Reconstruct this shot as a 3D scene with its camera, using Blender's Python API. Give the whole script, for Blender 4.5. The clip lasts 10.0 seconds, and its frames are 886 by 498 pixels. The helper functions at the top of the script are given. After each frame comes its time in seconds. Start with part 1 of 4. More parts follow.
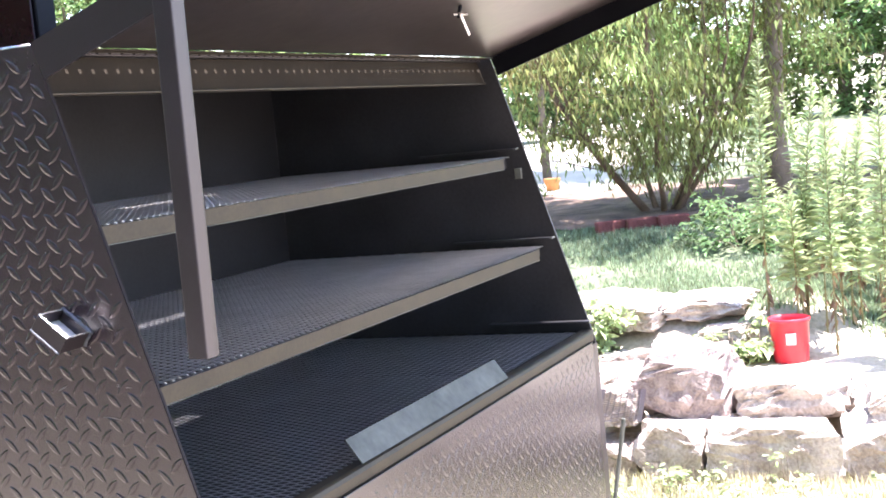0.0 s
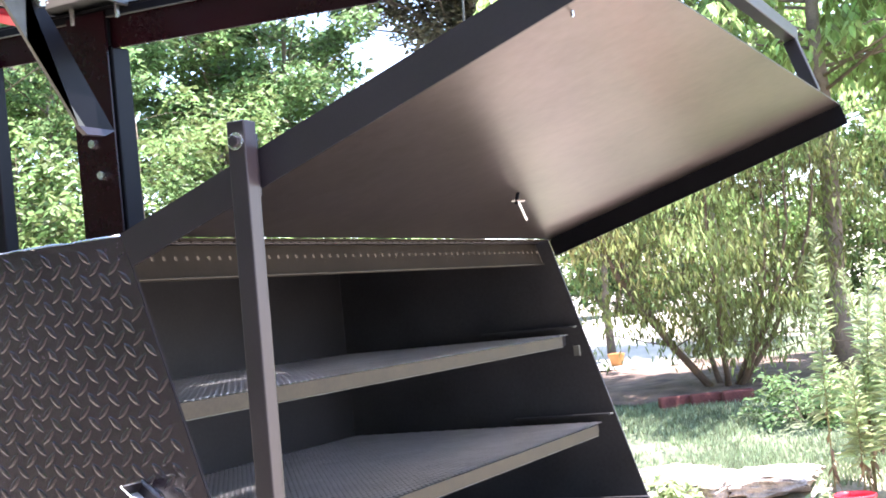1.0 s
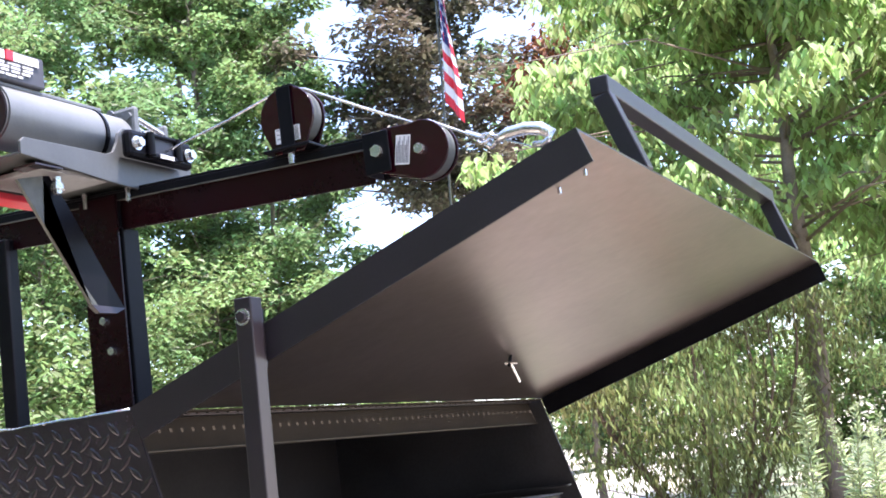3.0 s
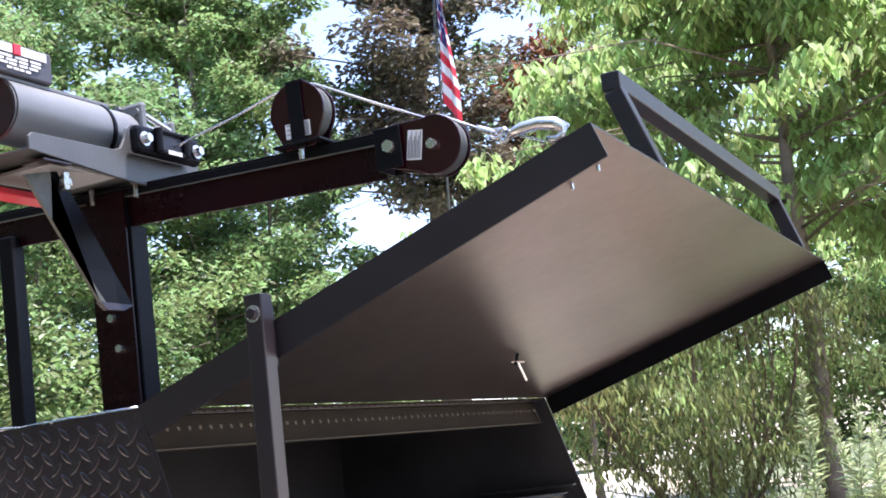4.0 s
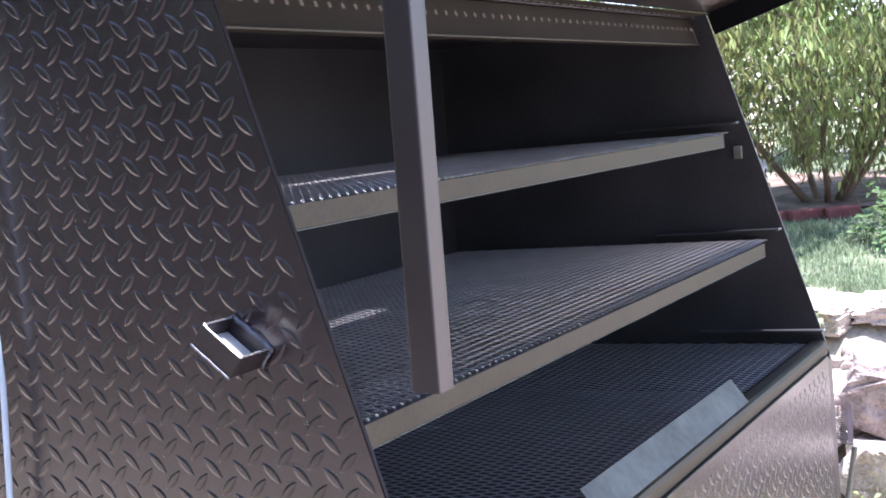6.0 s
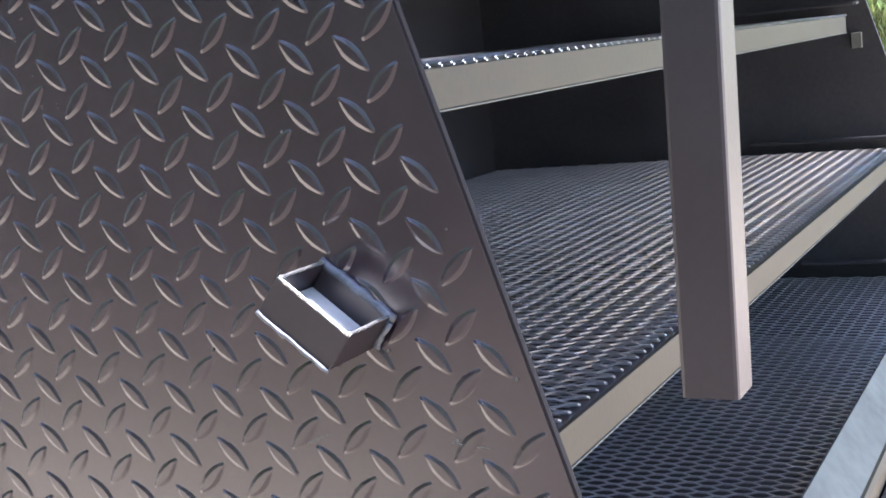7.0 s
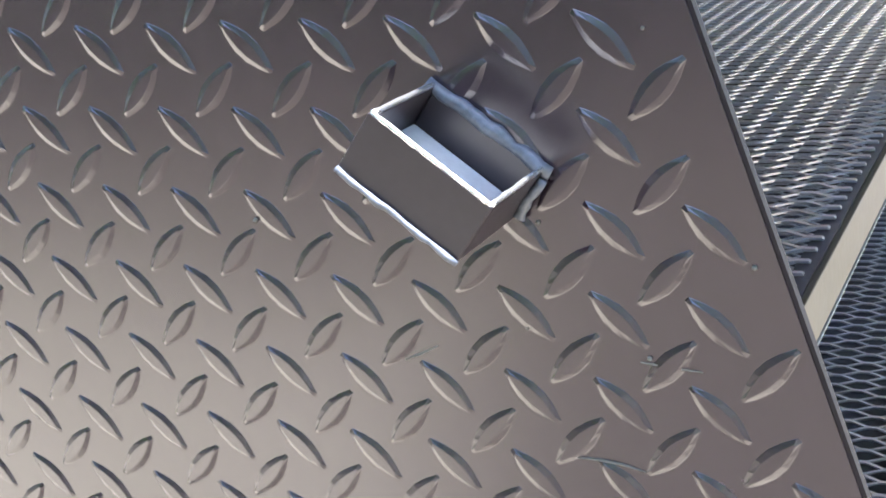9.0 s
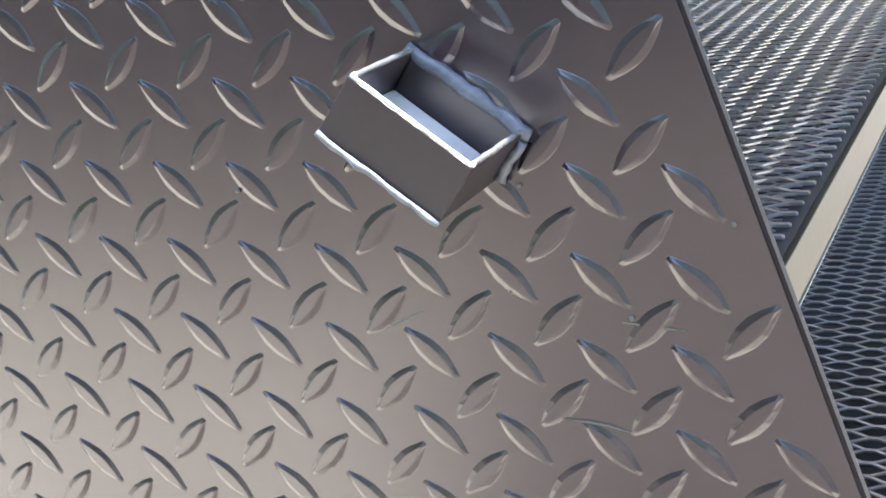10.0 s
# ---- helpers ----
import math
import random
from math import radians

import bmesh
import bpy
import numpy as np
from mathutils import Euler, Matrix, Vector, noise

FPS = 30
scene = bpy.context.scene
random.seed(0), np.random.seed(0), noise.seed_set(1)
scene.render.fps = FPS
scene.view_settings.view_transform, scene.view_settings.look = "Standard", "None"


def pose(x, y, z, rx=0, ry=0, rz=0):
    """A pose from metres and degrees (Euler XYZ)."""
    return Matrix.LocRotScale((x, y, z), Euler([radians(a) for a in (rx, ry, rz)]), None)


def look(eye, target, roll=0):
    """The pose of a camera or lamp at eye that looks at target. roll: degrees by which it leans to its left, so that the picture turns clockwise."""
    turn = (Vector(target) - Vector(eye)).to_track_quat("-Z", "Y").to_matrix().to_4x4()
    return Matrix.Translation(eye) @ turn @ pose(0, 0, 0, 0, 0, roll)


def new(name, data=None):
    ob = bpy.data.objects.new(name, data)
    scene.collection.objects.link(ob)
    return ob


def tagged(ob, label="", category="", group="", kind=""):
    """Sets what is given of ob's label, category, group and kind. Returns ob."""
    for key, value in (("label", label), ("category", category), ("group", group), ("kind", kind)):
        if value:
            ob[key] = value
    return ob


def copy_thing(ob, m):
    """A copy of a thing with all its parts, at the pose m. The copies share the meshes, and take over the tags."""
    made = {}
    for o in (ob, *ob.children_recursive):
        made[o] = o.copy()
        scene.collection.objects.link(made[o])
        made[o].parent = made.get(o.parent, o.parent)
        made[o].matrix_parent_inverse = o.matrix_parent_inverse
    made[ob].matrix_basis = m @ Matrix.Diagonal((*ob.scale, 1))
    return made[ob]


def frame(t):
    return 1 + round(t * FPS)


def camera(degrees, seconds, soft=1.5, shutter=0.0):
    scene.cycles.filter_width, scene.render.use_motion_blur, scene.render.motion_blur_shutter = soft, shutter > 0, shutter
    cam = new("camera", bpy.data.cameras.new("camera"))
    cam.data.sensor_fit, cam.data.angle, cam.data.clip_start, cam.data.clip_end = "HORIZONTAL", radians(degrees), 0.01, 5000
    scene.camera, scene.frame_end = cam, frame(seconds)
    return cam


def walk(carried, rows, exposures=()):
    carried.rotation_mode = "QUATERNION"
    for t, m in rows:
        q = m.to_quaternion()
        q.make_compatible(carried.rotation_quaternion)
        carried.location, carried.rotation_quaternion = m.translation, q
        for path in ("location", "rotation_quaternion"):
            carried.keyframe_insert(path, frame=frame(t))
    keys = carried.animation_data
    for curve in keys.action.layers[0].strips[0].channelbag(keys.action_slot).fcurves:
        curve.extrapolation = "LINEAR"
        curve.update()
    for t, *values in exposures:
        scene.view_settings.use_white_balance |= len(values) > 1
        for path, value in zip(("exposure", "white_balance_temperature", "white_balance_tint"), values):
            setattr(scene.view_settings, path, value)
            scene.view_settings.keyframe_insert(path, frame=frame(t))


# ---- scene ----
cam = camera(37.43, 10.0, 1.75)
PATH = [
    (0, (-1.878, -1.460, 1.448), (-0.066, -0.633, 1.267), -5.77),
    (0.5, (-1.945, -1.546, 1.450), (-0.157, -0.653, 1.378), -6.04),
    (1, (-2.009, -1.540, 1.461), (-0.223, -0.645, 1.555), -5.96),
    (1.5, (-2.063, -1.530, 1.483), (-0.270, -0.667, 1.689), -6.40),
    (2, (-2.103, -1.567, 1.489), (-0.315, -0.715, 1.772), -6.93),
    (2.5, (-2.123, -1.585, 1.485), (-0.340, -0.739, 1.806), -7.29),
    (4, (-2.118, -1.538, 1.479), (-0.330, -0.703, 1.804), -7.38),
    (4.5, (-2.121, -1.518, 1.477), (-0.331, -0.689, 1.805), -7.36),
    (5, (-2.101, -1.439, 1.477), (-0.301, -0.600, 1.717), -6.92),
    (5.5, (-1.789, -1.229, 1.432), (-0.016, -0.305, 1.466), -6.22),
    (5.8, (-1.542, -1.063, 1.412), (0.202, -0.090, 1.297), -5.74),
    (6, (-1.397, -0.943, 1.418), (0.342, 0.028, 1.236), -5.30),
    (6.2, (-1.285, -0.788, 1.388), (0.485, 0.126, 1.208), -4.32),
    (7.3, (-0.713, -0.311, 1.345), (1.002, 0.650, 0.978), -7.21),
    (7.5, (-0.624, -0.272, 1.350), (1.042, 0.758, 0.943), -7.06),
    (8, (-0.586, -0.195, 1.325), (1.092, 0.794, 0.871), -8.11),
    (8.5, (-0.585, -0.155, 1.308), (1.110, 0.774, 0.795), -6.80),
    (9, (-0.586, -0.127, 1.304), (1.114, 0.751, 0.722), -7.15),
    (9.5, (-0.594, -0.128, 1.289), (1.108, 0.746, 0.707), -7.57),
    (10, (-0.593, -0.131, 1.290), (1.113, 0.729, 0.698), -8.01),
]
EXPOSURES = [(0, 2.75, 6200, 22), (0.5, 2.7, 6200, 22), (1.5, 2.72, 6200, 22), (2.5, 2.4, 6200, 22), (4, 1.75, 6200, 23), (4.5, 1.75, 6200, 24), (5, 1.6, 6200, 23), (5.5, 1.27, 6150, 21), (5.8, 1.65, 5900, 23), (6, 2.3, 5800, 25), (6.2, 2.75, 5850, 23), (7.3, 3.02, 5950, 19), (7.5, 3.15, 5950, 18), (8, 3.26, 5950, 14), (9, 3.24, 5950, 12), (10, 3.27, 5950, 11)]
walk(cam, [(t, look(e, g, r)) for t, e, g, r in PATH], EXPOSURES)

# ---- light ----
SUN = Vector((0.03, -0.24, 1.0)).normalized()      # towards the sun
world = bpy.data.worlds.new("sky")
scene.world = world
world.use_nodes = True
wn = world.node_tree.nodes
sky = wn.new("ShaderNodeTexSky")
sky.sky_type = "NISHITA"
sky.sun_disc = False
sky.sun_elevation = math.asin(SUN.z)
sky.sun_rotation = math.atan2(SUN.x, SUN.y)
wn["Background"].inputs[1].default_value = 0.15
world.node_tree.links.new(sky.outputs[0], wn["Background"].inputs[0])
sun = new("sun", bpy.data.lights.new("sun", "SUN"))
sun.data.energy, sun.data.angle, sun.data.color = 4.5, radians(0.53), (1.0, 0.95, 0.88)
sun.matrix_world = look(SUN * 20, (0, 0, 0))

# ---- materials ----


def mat(name, base, rough=0.6, metal=0.0, var=0.25, size=8.0, fine=60.0, bump=0.1, spec=0.5, rvar=0.1, other=None, leaf=0.0, island=0.0, coat=0.0, dist=0.004):
    """A surface with stains at one scale and grain at another; other: the colour that the stains tend to."""
    m = bpy.data.materials.new(name)
    m.use_nodes = True
    n, l = m.node_tree.nodes, m.node_tree.links
    b = n["Principled BSDF"]
    b.inputs["Metallic"].default_value = metal
    b.inputs["Specular IOR Level"].default_value = spec
    b.inputs["Coat Weight"].default_value = coat
    tc = n.new("ShaderNodeTexCoord")
    big, small = n.new("ShaderNodeTexNoise"), n.new("ShaderNodeTexNoise")
    for q, s in ((big, size), (small, fine)):
        q.inputs["Scale"].default_value = s
        q.inputs["Detail"].default_value = 5
        l.new(tc.outputs["Object"], q.inputs["Vector"])
    ramp = n.new("ShaderNodeValToRGB")
    ramp.color_ramp.elements[0].position, ramp.color_ramp.elements[1].position = 0.32, 0.68
    oc = other or tuple(c * (1 - var) for c in base)
    ramp.color_ramp.elements[0].color = (*oc, 1)
    ramp.color_ramp.elements[1].color = (*[min(1, c * (1 + var * 0.6)) for c in base], 1)
    mixn = n.new("ShaderNodeMath")
    mixn.operation = "MULTIPLY_ADD"
    mixn.inputs[1].default_value = 0.35
    l.new(small.outputs["Fac"], mixn.inputs[0])
    half = n.new("ShaderNodeMath")
    half.operation = "MULTIPLY"
    half.inputs[1].default_value = 0.65
    l.new(big.outputs["Fac"], half.inputs[0])
    l.new(half.outputs[0], mixn.inputs[2])
    l.new(mixn.outputs[0], ramp.inputs[0])
    col = ramp.outputs[0]
    if island:
        hv = n.new("ShaderNodeHueSaturation")
        info = n.new("ShaderNodeNewGeometry")
        mr = n.new("ShaderNodeMapRange")
        mr.inputs[3].default_value, mr.inputs[4].default_value = 1 - island, 1 + island
        l.new(info.outputs["Random Per Island"], mr.inputs[0])
        l.new(mr.outputs[0], hv.inputs["Value"])
        mh = n.new("ShaderNodeMapRange")
        mh.inputs[3].default_value, mh.inputs[4].default_value = 0.5 - island * 0.05, 0.5 + island * 0.05
        l.new(info.outputs["Random Per Island"], mh.inputs[0])
        l.new(mh.outputs[0], hv.inputs["Hue"])
        l.new(col, hv.inputs["Color"])
        col = hv.outputs[0]
    l.new(col, b.inputs["Base Color"])
    rr = n.new("ShaderNodeMapRange")
    rr.inputs[3].default_value, rr.inputs[4].default_value = max(0.02, rough - rvar), min(1, rough + rvar)
    l.new(mixn.outputs[0], rr.inputs[0])
    l.new(rr.outputs[0], b.inputs["Roughness"])
    if bump:
        bp = n.new("ShaderNodeBump")
        bp.inputs["Strength"].default_value = bump
        bp.inputs["Distance"].default_value = dist
        l.new(mixn.outputs[0], bp.inputs["Height"])
        l.new(bp.outputs[0], b.inputs["Normal"])
    if leaf:
        tr = n.new("ShaderNodeBsdfTranslucent")
        mx = n.new("ShaderNodeMixShader")
        mx.inputs[0].default_value = leaf
        l.new(col, tr.inputs["Color"])
        l.new(b.outputs[0], mx.inputs[1])
        l.new(tr.outputs[0], mx.inputs[2])
        l.new(mx.outputs[0], n["Material Output"].inputs[0])
    return m


M_PLATE = mat("dark painted tread plate", (0.0215, 0.0130, 0.0188), 0.25, 0.0, 0.35, 3.5, 70, 0.03, 0.85, 0.08)
M_EDGE = mat("dull ground edge", (0.014, 0.011, 0.013), 0.7, 0.0, 0.3, 8, 150, 0.05, 0.2)
M_PAINT = mat("dark painted steel", (0.021, 0.016, 0.0195), 0.36, 0.0, 0.3, 6, 160, 0.06, 0.5)
M_RED = mat("dark red primer paint", (0.011, 0.0014, 0.003), 0.28, 0.0, 0.3, 6, 150, 0.05, 0.2)
M_CHEEK = mat("glossy deep red enamel", (0.024, 0.0018, 0.006), 0.18, 0.0, 0.25, 12, 200, 0.03, 0.5)
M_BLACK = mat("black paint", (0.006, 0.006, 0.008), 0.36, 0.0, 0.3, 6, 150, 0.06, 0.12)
M_INNER = mat("sooty black inner wall", (0.033, 0.032, 0.035), 0.55, 0.0, 0.5, 4, 90, 0.1, 0.4)
M_MILL = mat("mill-finish sheet steel", (0.170, 0.139, 0.131), 0.29, 0.95, 0.35, 2.2, 30, 0.0, 0.5, 0.03)
M_BACK = mat("sooty inner back wall", (0.025, 0.024, 0.026), 0.6, 0.0, 0.45, 3, 90, 0.1, 0.3)
M_PALE_STEEL = mat("bare steel, and steel paled by bounced light", (0.36, 0.365, 0.37), 0.5, 0.0, 0.15, 60, 300, 0.1)
M_BROWN = mat("brown mill scale", (0.030, 0.024, 0.018), 0.75, 0.0, 0.3, 6, 140, 0.06, 0.12)
M_STRIP = mat("bare angle iron", (0.038, 0.030, 0.018), 0.50, 0.3, 0.5, 9, 120, 0.10, 0.35)
M_MESH = mat("expanded metal", (0.76, 0.75, 0.765), 0.40, 1.0, 0.15, 14, 120, 0.0, 0.5, 0.03)
M_GALV = mat("galvanised sheet", (0.122, 0.127, 0.112), 0.6, 0.25, 0.45, 11, 50, 0.05, 0.35)
M_TRAY = mat("grey tray paint", (0.096, 0.100, 0.099), 0.42, 0.2, 0.2, 10, 120, 0.04)
M_ZINC = mat("bright zinc", (0.72, 0.72, 0.72), 0.25, 0.9, 0.15, 30, 200, 0.03)
M_GREY = mat("grey winch casting", (0.17, 0.178, 0.18), 0.42, 0.15, 0.15, 12, 200, 0.05)
M_WHITE = mat("white label", (0.8, 0.8, 0.8), 0.5, 0.0, 0.05, 10, 100, 0.0)
M_INK = mat("dark print", (0.06, 0.06, 0.07), 0.5, 0.0, 0.1, 10, 100, 0.0)
M_REDP = mat("bright red plastic", (0.7, 0.03, 0.05), 0.4, 0.0, 0.15, 8, 80, 0.03)
M_BLUE = mat("navy cloth", (0.04, 0.05, 0.18), 0.8, 0.0, 0.2, 20, 200, 0.0)
M_WELD = mat("blued weld bead", (0.085, 0.095, 0.115), 0.45, 0.0, 0.5, 90, 400, 0.3)
M_GROUND = mat("dry pale soil", (0.46, 0.41, 0.335), 0.95, 0.0, 0.4, 1.2, 40, 0.5, 0.2, 0.05, (0.2, 0.18, 0.13), dist=0.03)
M_STONE = mat("pale sandstone", (0.50, 0.445, 0.39), 0.9, 0.0, 0.45, 7, 70, 1.0, 0.2, 0.05, (0.19, 0.15, 0.13), dist=0.035)
M_BARK = mat("grey-brown bark", (0.23, 0.185, 0.145), 0.9, 0.0, 0.4, 6, 60, 0.7, 0.2, 0.05, dist=0.02)
M_LEAF = mat("green leaves", (0.205, 0.295, 0.112), 0.48, 0.0, 0.3, 0.6, 6, 0.0, 0.4, 0.1, leaf=0.5, island=0.7)
M_LEAF2 = mat("yellow-green drooping leaves", (0.325, 0.445, 0.165), 0.52, 0.0, 0.3, 0.8, 6, 0.0, 0.3, 0.1, leaf=0.55, island=0.55)
M_LEAF3 = mat("shrub leaves", (0.24, 0.33, 0.115), 0.55, 0.0, 0.3, 0.8, 6, 0.0, 0.25, 0.1, other=(0.22, 0.195, 0.08), leaf=0.5, island=0.6)
M_LEAFD = mat("dark olive and brown leaves", (0.135, 0.145, 0.095), 0.5, 0.0, 0.3, 0.8, 6, 0.0, 0.4, 0.1, other=(0.13, 0.08, 0.06), leaf=0.3, island=0.5)
M_WEED = mat("goldenrod leaves", (0.38, 0.46, 0.24), 0.5, 0.0, 0.2, 1, 8, 0.0, 0.4, 0.1, leaf=0.4, island=0.4)
M_GRASS = mat("grass blades", (0.23, 0.29, 0.175), 0.6, 0.0, 0.3, 1.5, 9, 0.0, 0.3, 0.1, leaf=0.35, island=0.5)
M_LEAFB = mat("deep green leaves", (0.175, 0.275, 0.115), 0.52, 0.0, 0.3, 0.6, 6, 0.0, 0.35, 0.1, leaf=0.5, island=0.55)
M_RUST = mat("rusty dead leaves", (0.22, 0.09, 0.05), 0.7, 0.0, 0.3, 1, 8, 0.0, 0.3, 0.1, leaf=0.3, island=0.4)
M_STALK = mat("brown-green stalk", (0.22, 0.2, 0.09), 0.7, 0.0, 0.3, 6, 40, 0.1)
M_DRYGRASS = mat("dry grass blades", (0.50, 0.47, 0.30), 0.7, 0.0, 0.3, 2, 9, 0.0, 0.3, 0.1, leaf=0.3, island=0.4)
M_BED = mat("brown leaf mulch", (0.21, 0.150, 0.118), 0.95, 0.0, 0.5, 5, 60, 0.8, 0.2, 0.05, (0.06, 0.047, 0.042), dist=0.03)
M_DARK_GROUND = mat("dark brown-green reflection ground", (0.115, 0.098, 0.078), 0.95, 0.0, 0.5, 1.2, 40, 0.6, 0.2, 0.05, dist=0.03)
M_TURF = mat("short shaded turf", (0.125, 0.15, 0.09), 0.95, 0.0, 0.45, 3.0, 50, 0.7, 0.2, 0.05, (0.07, 0.085, 0.055), dist=0.03)
M_DRIVE = mat("pale gravel", (0.55, 0.52, 0.47), 0.95, 0.0, 0.2, 2, 60, 0.4, 0.2, 0.05, dist=0.02)
M_CLAY = mat("orange clay", (0.55, 0.24, 0.08), 0.8, 0.0, 0.2, 8, 60, 0.2)
M_STONE2 = mat("pinkish mottled stone", (0.37, 0.31, 0.285), 0.9, 0.0, 0.5, 11, 80, 1.0, 0.2, 0.05, (0.13, 0.10, 0.095), dist=0.035)
M_CORD = mat("pale blue cord", (0.5, 0.6, 0.72), 0.5, 0.0, 0.1, 20, 200, 0.05)
M_TWIG = mat("brown stems", (0.17, 0.115, 0.08), 0.85, 0.0, 0.4, 6, 60, 0.5, 0.2, 0.05, dist=0.01)
M_DRYLEAF = mat("withered brown leaves", (0.30, 0.20, 0.13), 0.7, 0.0, 0.3, 1, 8, 0.0, 0.3, 0.1, leaf=0.3, island=0.4)
M_MULCH = mat("red mulch edging", (0.17, 0.062, 0.055), 0.9, 0.0, 0.4, 8, 60, 0.6, 0.2, 0.05, dist=0.02)

# ---- builders ----
UP = Vector((0, 0, 1))


def mesh_of(bm, material, name, smooth=False):
    bmesh.ops.recalc_face_normals(bm, faces=bm.faces)
    me = bpy.data.meshes.new(name)
    bm.to_mesh(me)
    bm.free()
    me.materials.append(material)
    if smooth:
        for p in me.polygons:
            p.use_smooth = True
    return me


def part(name, bm, material, parent=None, label="", smooth=False):
    ob = new(name, mesh_of(bm, material, name, smooth))
    if parent is not None:
        ob.parent = parent
    if label:
        ob["label"] = label
    return ob


def thing(name, label, category, group="", kind="", at=(0, 0, 0)):
    ob = new(name)
    ob.location = at
    return tagged(ob, label, category, group, kind)


def single(name, bm, material, label, category, group="", kind="", smooth=False):
    return tagged(part(name, bm, material, None, "", smooth), label, category, group, kind)


def box(x0, x1, y0, y1, z0, z1, bevel=0.0, bm=None, m=None):
    b = bmesh.new()
    bmesh.ops.create_cube(b, size=1)
    bmesh.ops.transform(b, matrix=Matrix.LocRotScale(((x0 + x1) / 2, (y0 + y1) / 2, (z0 + z1) / 2), None, (x1 - x0, y1 - y0, z1 - z0)), verts=b.verts)
    if bevel:
        bmesh.ops.bevel(b, geom=b.edges[:], offset=bevel, segments=2, affect="EDGES", profile=0.5)
    if m is not None:
        bmesh.ops.transform(b, matrix=m, verts=b.verts)
    return merged(bm, b)


def merged(bm, b):
    if bm is None:
        return b
    me = bpy.data.meshes.new("tmp")
    b.to_mesh(me)
    b.free()
    bm.from_mesh(me)
    bpy.data.meshes.remove(me)
    return bm


def prism(poly, vec, bm=None, bevel=0.0):
    """A solid from a flat outline swept along vec."""
    b = bmesh.new()
    f = b.faces.new([b.verts.new(p) for p in poly])
    r = bmesh.ops.extrude_face_region(b, geom=[f])
    bmesh.ops.translate(b, verts=[v for v in r["geom"] if isinstance(v, bmesh.types.BMVert)], vec=Vector(vec))
    bmesh.ops.recalc_face_normals(b, faces=b.faces)
    if bevel:
        bmesh.ops.bevel(b, geom=b.edges[:], offset=bevel, segments=2, affect="EDGES", profile=0.5)
    return merged(bm, b)


def frame_at(a, b, side=UP):
    """A matrix whose z runs from a to b."""
    z = (Vector(b) - Vector(a)).normalized()
    s = Vector(side)
    if abs(z.dot(s)) > 0.98:
        s = Vector((0, 1, 0))
    x = s.cross(z).normalized()
    y = z.cross(x)
    m = Matrix((x, y, z)).transposed().to_4x4()
    m.translation = Vector(a)
    return m


def bar(a, b, w, d, bevel=0.003, side=UP, bm=None):
    """A square bar from a to b: d is its depth towards side, w its width."""
    L = (Vector(b) - Vector(a)).length
    return box(-w / 2, w / 2, -d / 2, d / 2, 0, L, bevel, bm, frame_at(a, b, side))


def rod(a, b, r0, r1=None, n=16, bm=None, bevel=0.0):
    L = (Vector(b) - Vector(a)).length
    k = bmesh.new()
    bmesh.ops.create_cone(k, cap_ends=True, segments=n, radius1=r0, radius2=r0 if r1 is None else r1, depth=L)
    bmesh.ops.translate(k, verts=k.verts, vec=(0, 0, L / 2))
    if bevel:
        bmesh.ops.bevel(k, geom=[e for e in k.edges if len(e.link_faces) == 2 and max(len(f.verts) for f in e.link_faces) > 4], offset=bevel, segments=2, affect="EDGES")
    # the rings at the ends stay crisp, so that the barrel shades straight
    for e in k.edges:
        e.smooth = abs(e.verts[0].co.z - e.verts[1].co.z) > 1e-6
    bmesh.ops.transform(k, matrix=frame_at(a, b), verts=k.verts)
    return merged(bm, k)


def hose(points, r, n=10, bm=None):
    """A round tube along a line of points; r: one radius, or one for each."""
    k = bmesh.new()
    pts = [Vector(p) for p in points]
    rr = r if isinstance(r, (list, tuple)) else [r] * len(pts)
    rings = []
    for i, p in enumerate(pts):
        d = (pts[min(i + 1, len(pts) - 1)] - pts[max(i - 1, 0)])
        m = frame_at((0, 0, 0), d)
        rings.append([k.verts.new(p + m.to_3x3() @ Vector((math.cos(6.2832 * j / n) * rr[i], math.sin(6.2832 * j / n) * rr[i], 0))) for j in range(n)])
    for a, b in zip(rings, rings[1:]):
        for j in range(n):
            k.faces.new((a[j], a[(j + 1) % n], b[(j + 1) % n], b[j]))
    k.faces.new(rings[0][::-1])
    k.faces.new(rings[-1])
    return merged(bm, k)


def raw(name, verts, faces, material, smooth=False, second=None, pick=None):
    me = bpy.data.meshes.new(name)
    me.from_pydata(verts, [], faces)
    me.materials.append(material)
    if second is not None:
        me.materials.append(second)
        me.polygons.foreach_set("material_index", pick)
    if smooth:
        me.polygons.foreach_set("use_smooth", [True] * len(me.polygons))
    me.update()
    return me

# ---- the steel cooker: its shape ----
WIDE, DEEP = 2.21, 1.03                     # outside width, depth of the back wall
TOP, BELT, FOOT = 1.672, 0.712, -0.148       # roof, foot of the slope, underside
Z2, Z3, Z4 = 1.335, 1.032, 0.748            # the three grates


def edge_y(z):
    """Where the sloping front stands at height z."""
    return 0.167 - 0.291 * (TOP - z)


cooker = thing("smoker_cabinet", "large dark-painted steel smoker cabinet with sloping open front", "smoker")


def side_panel(x0, x1):
    poly = [(x0, edge_y(TOP), TOP), (x0, edge_y(BELT), BELT), (x0, edge_y(BELT), FOOT), (x0, DEEP, FOOT), (x0, DEEP, TOP)]
    return prism(poly, (x1 - x0, 0, 0), None, 0.0005)


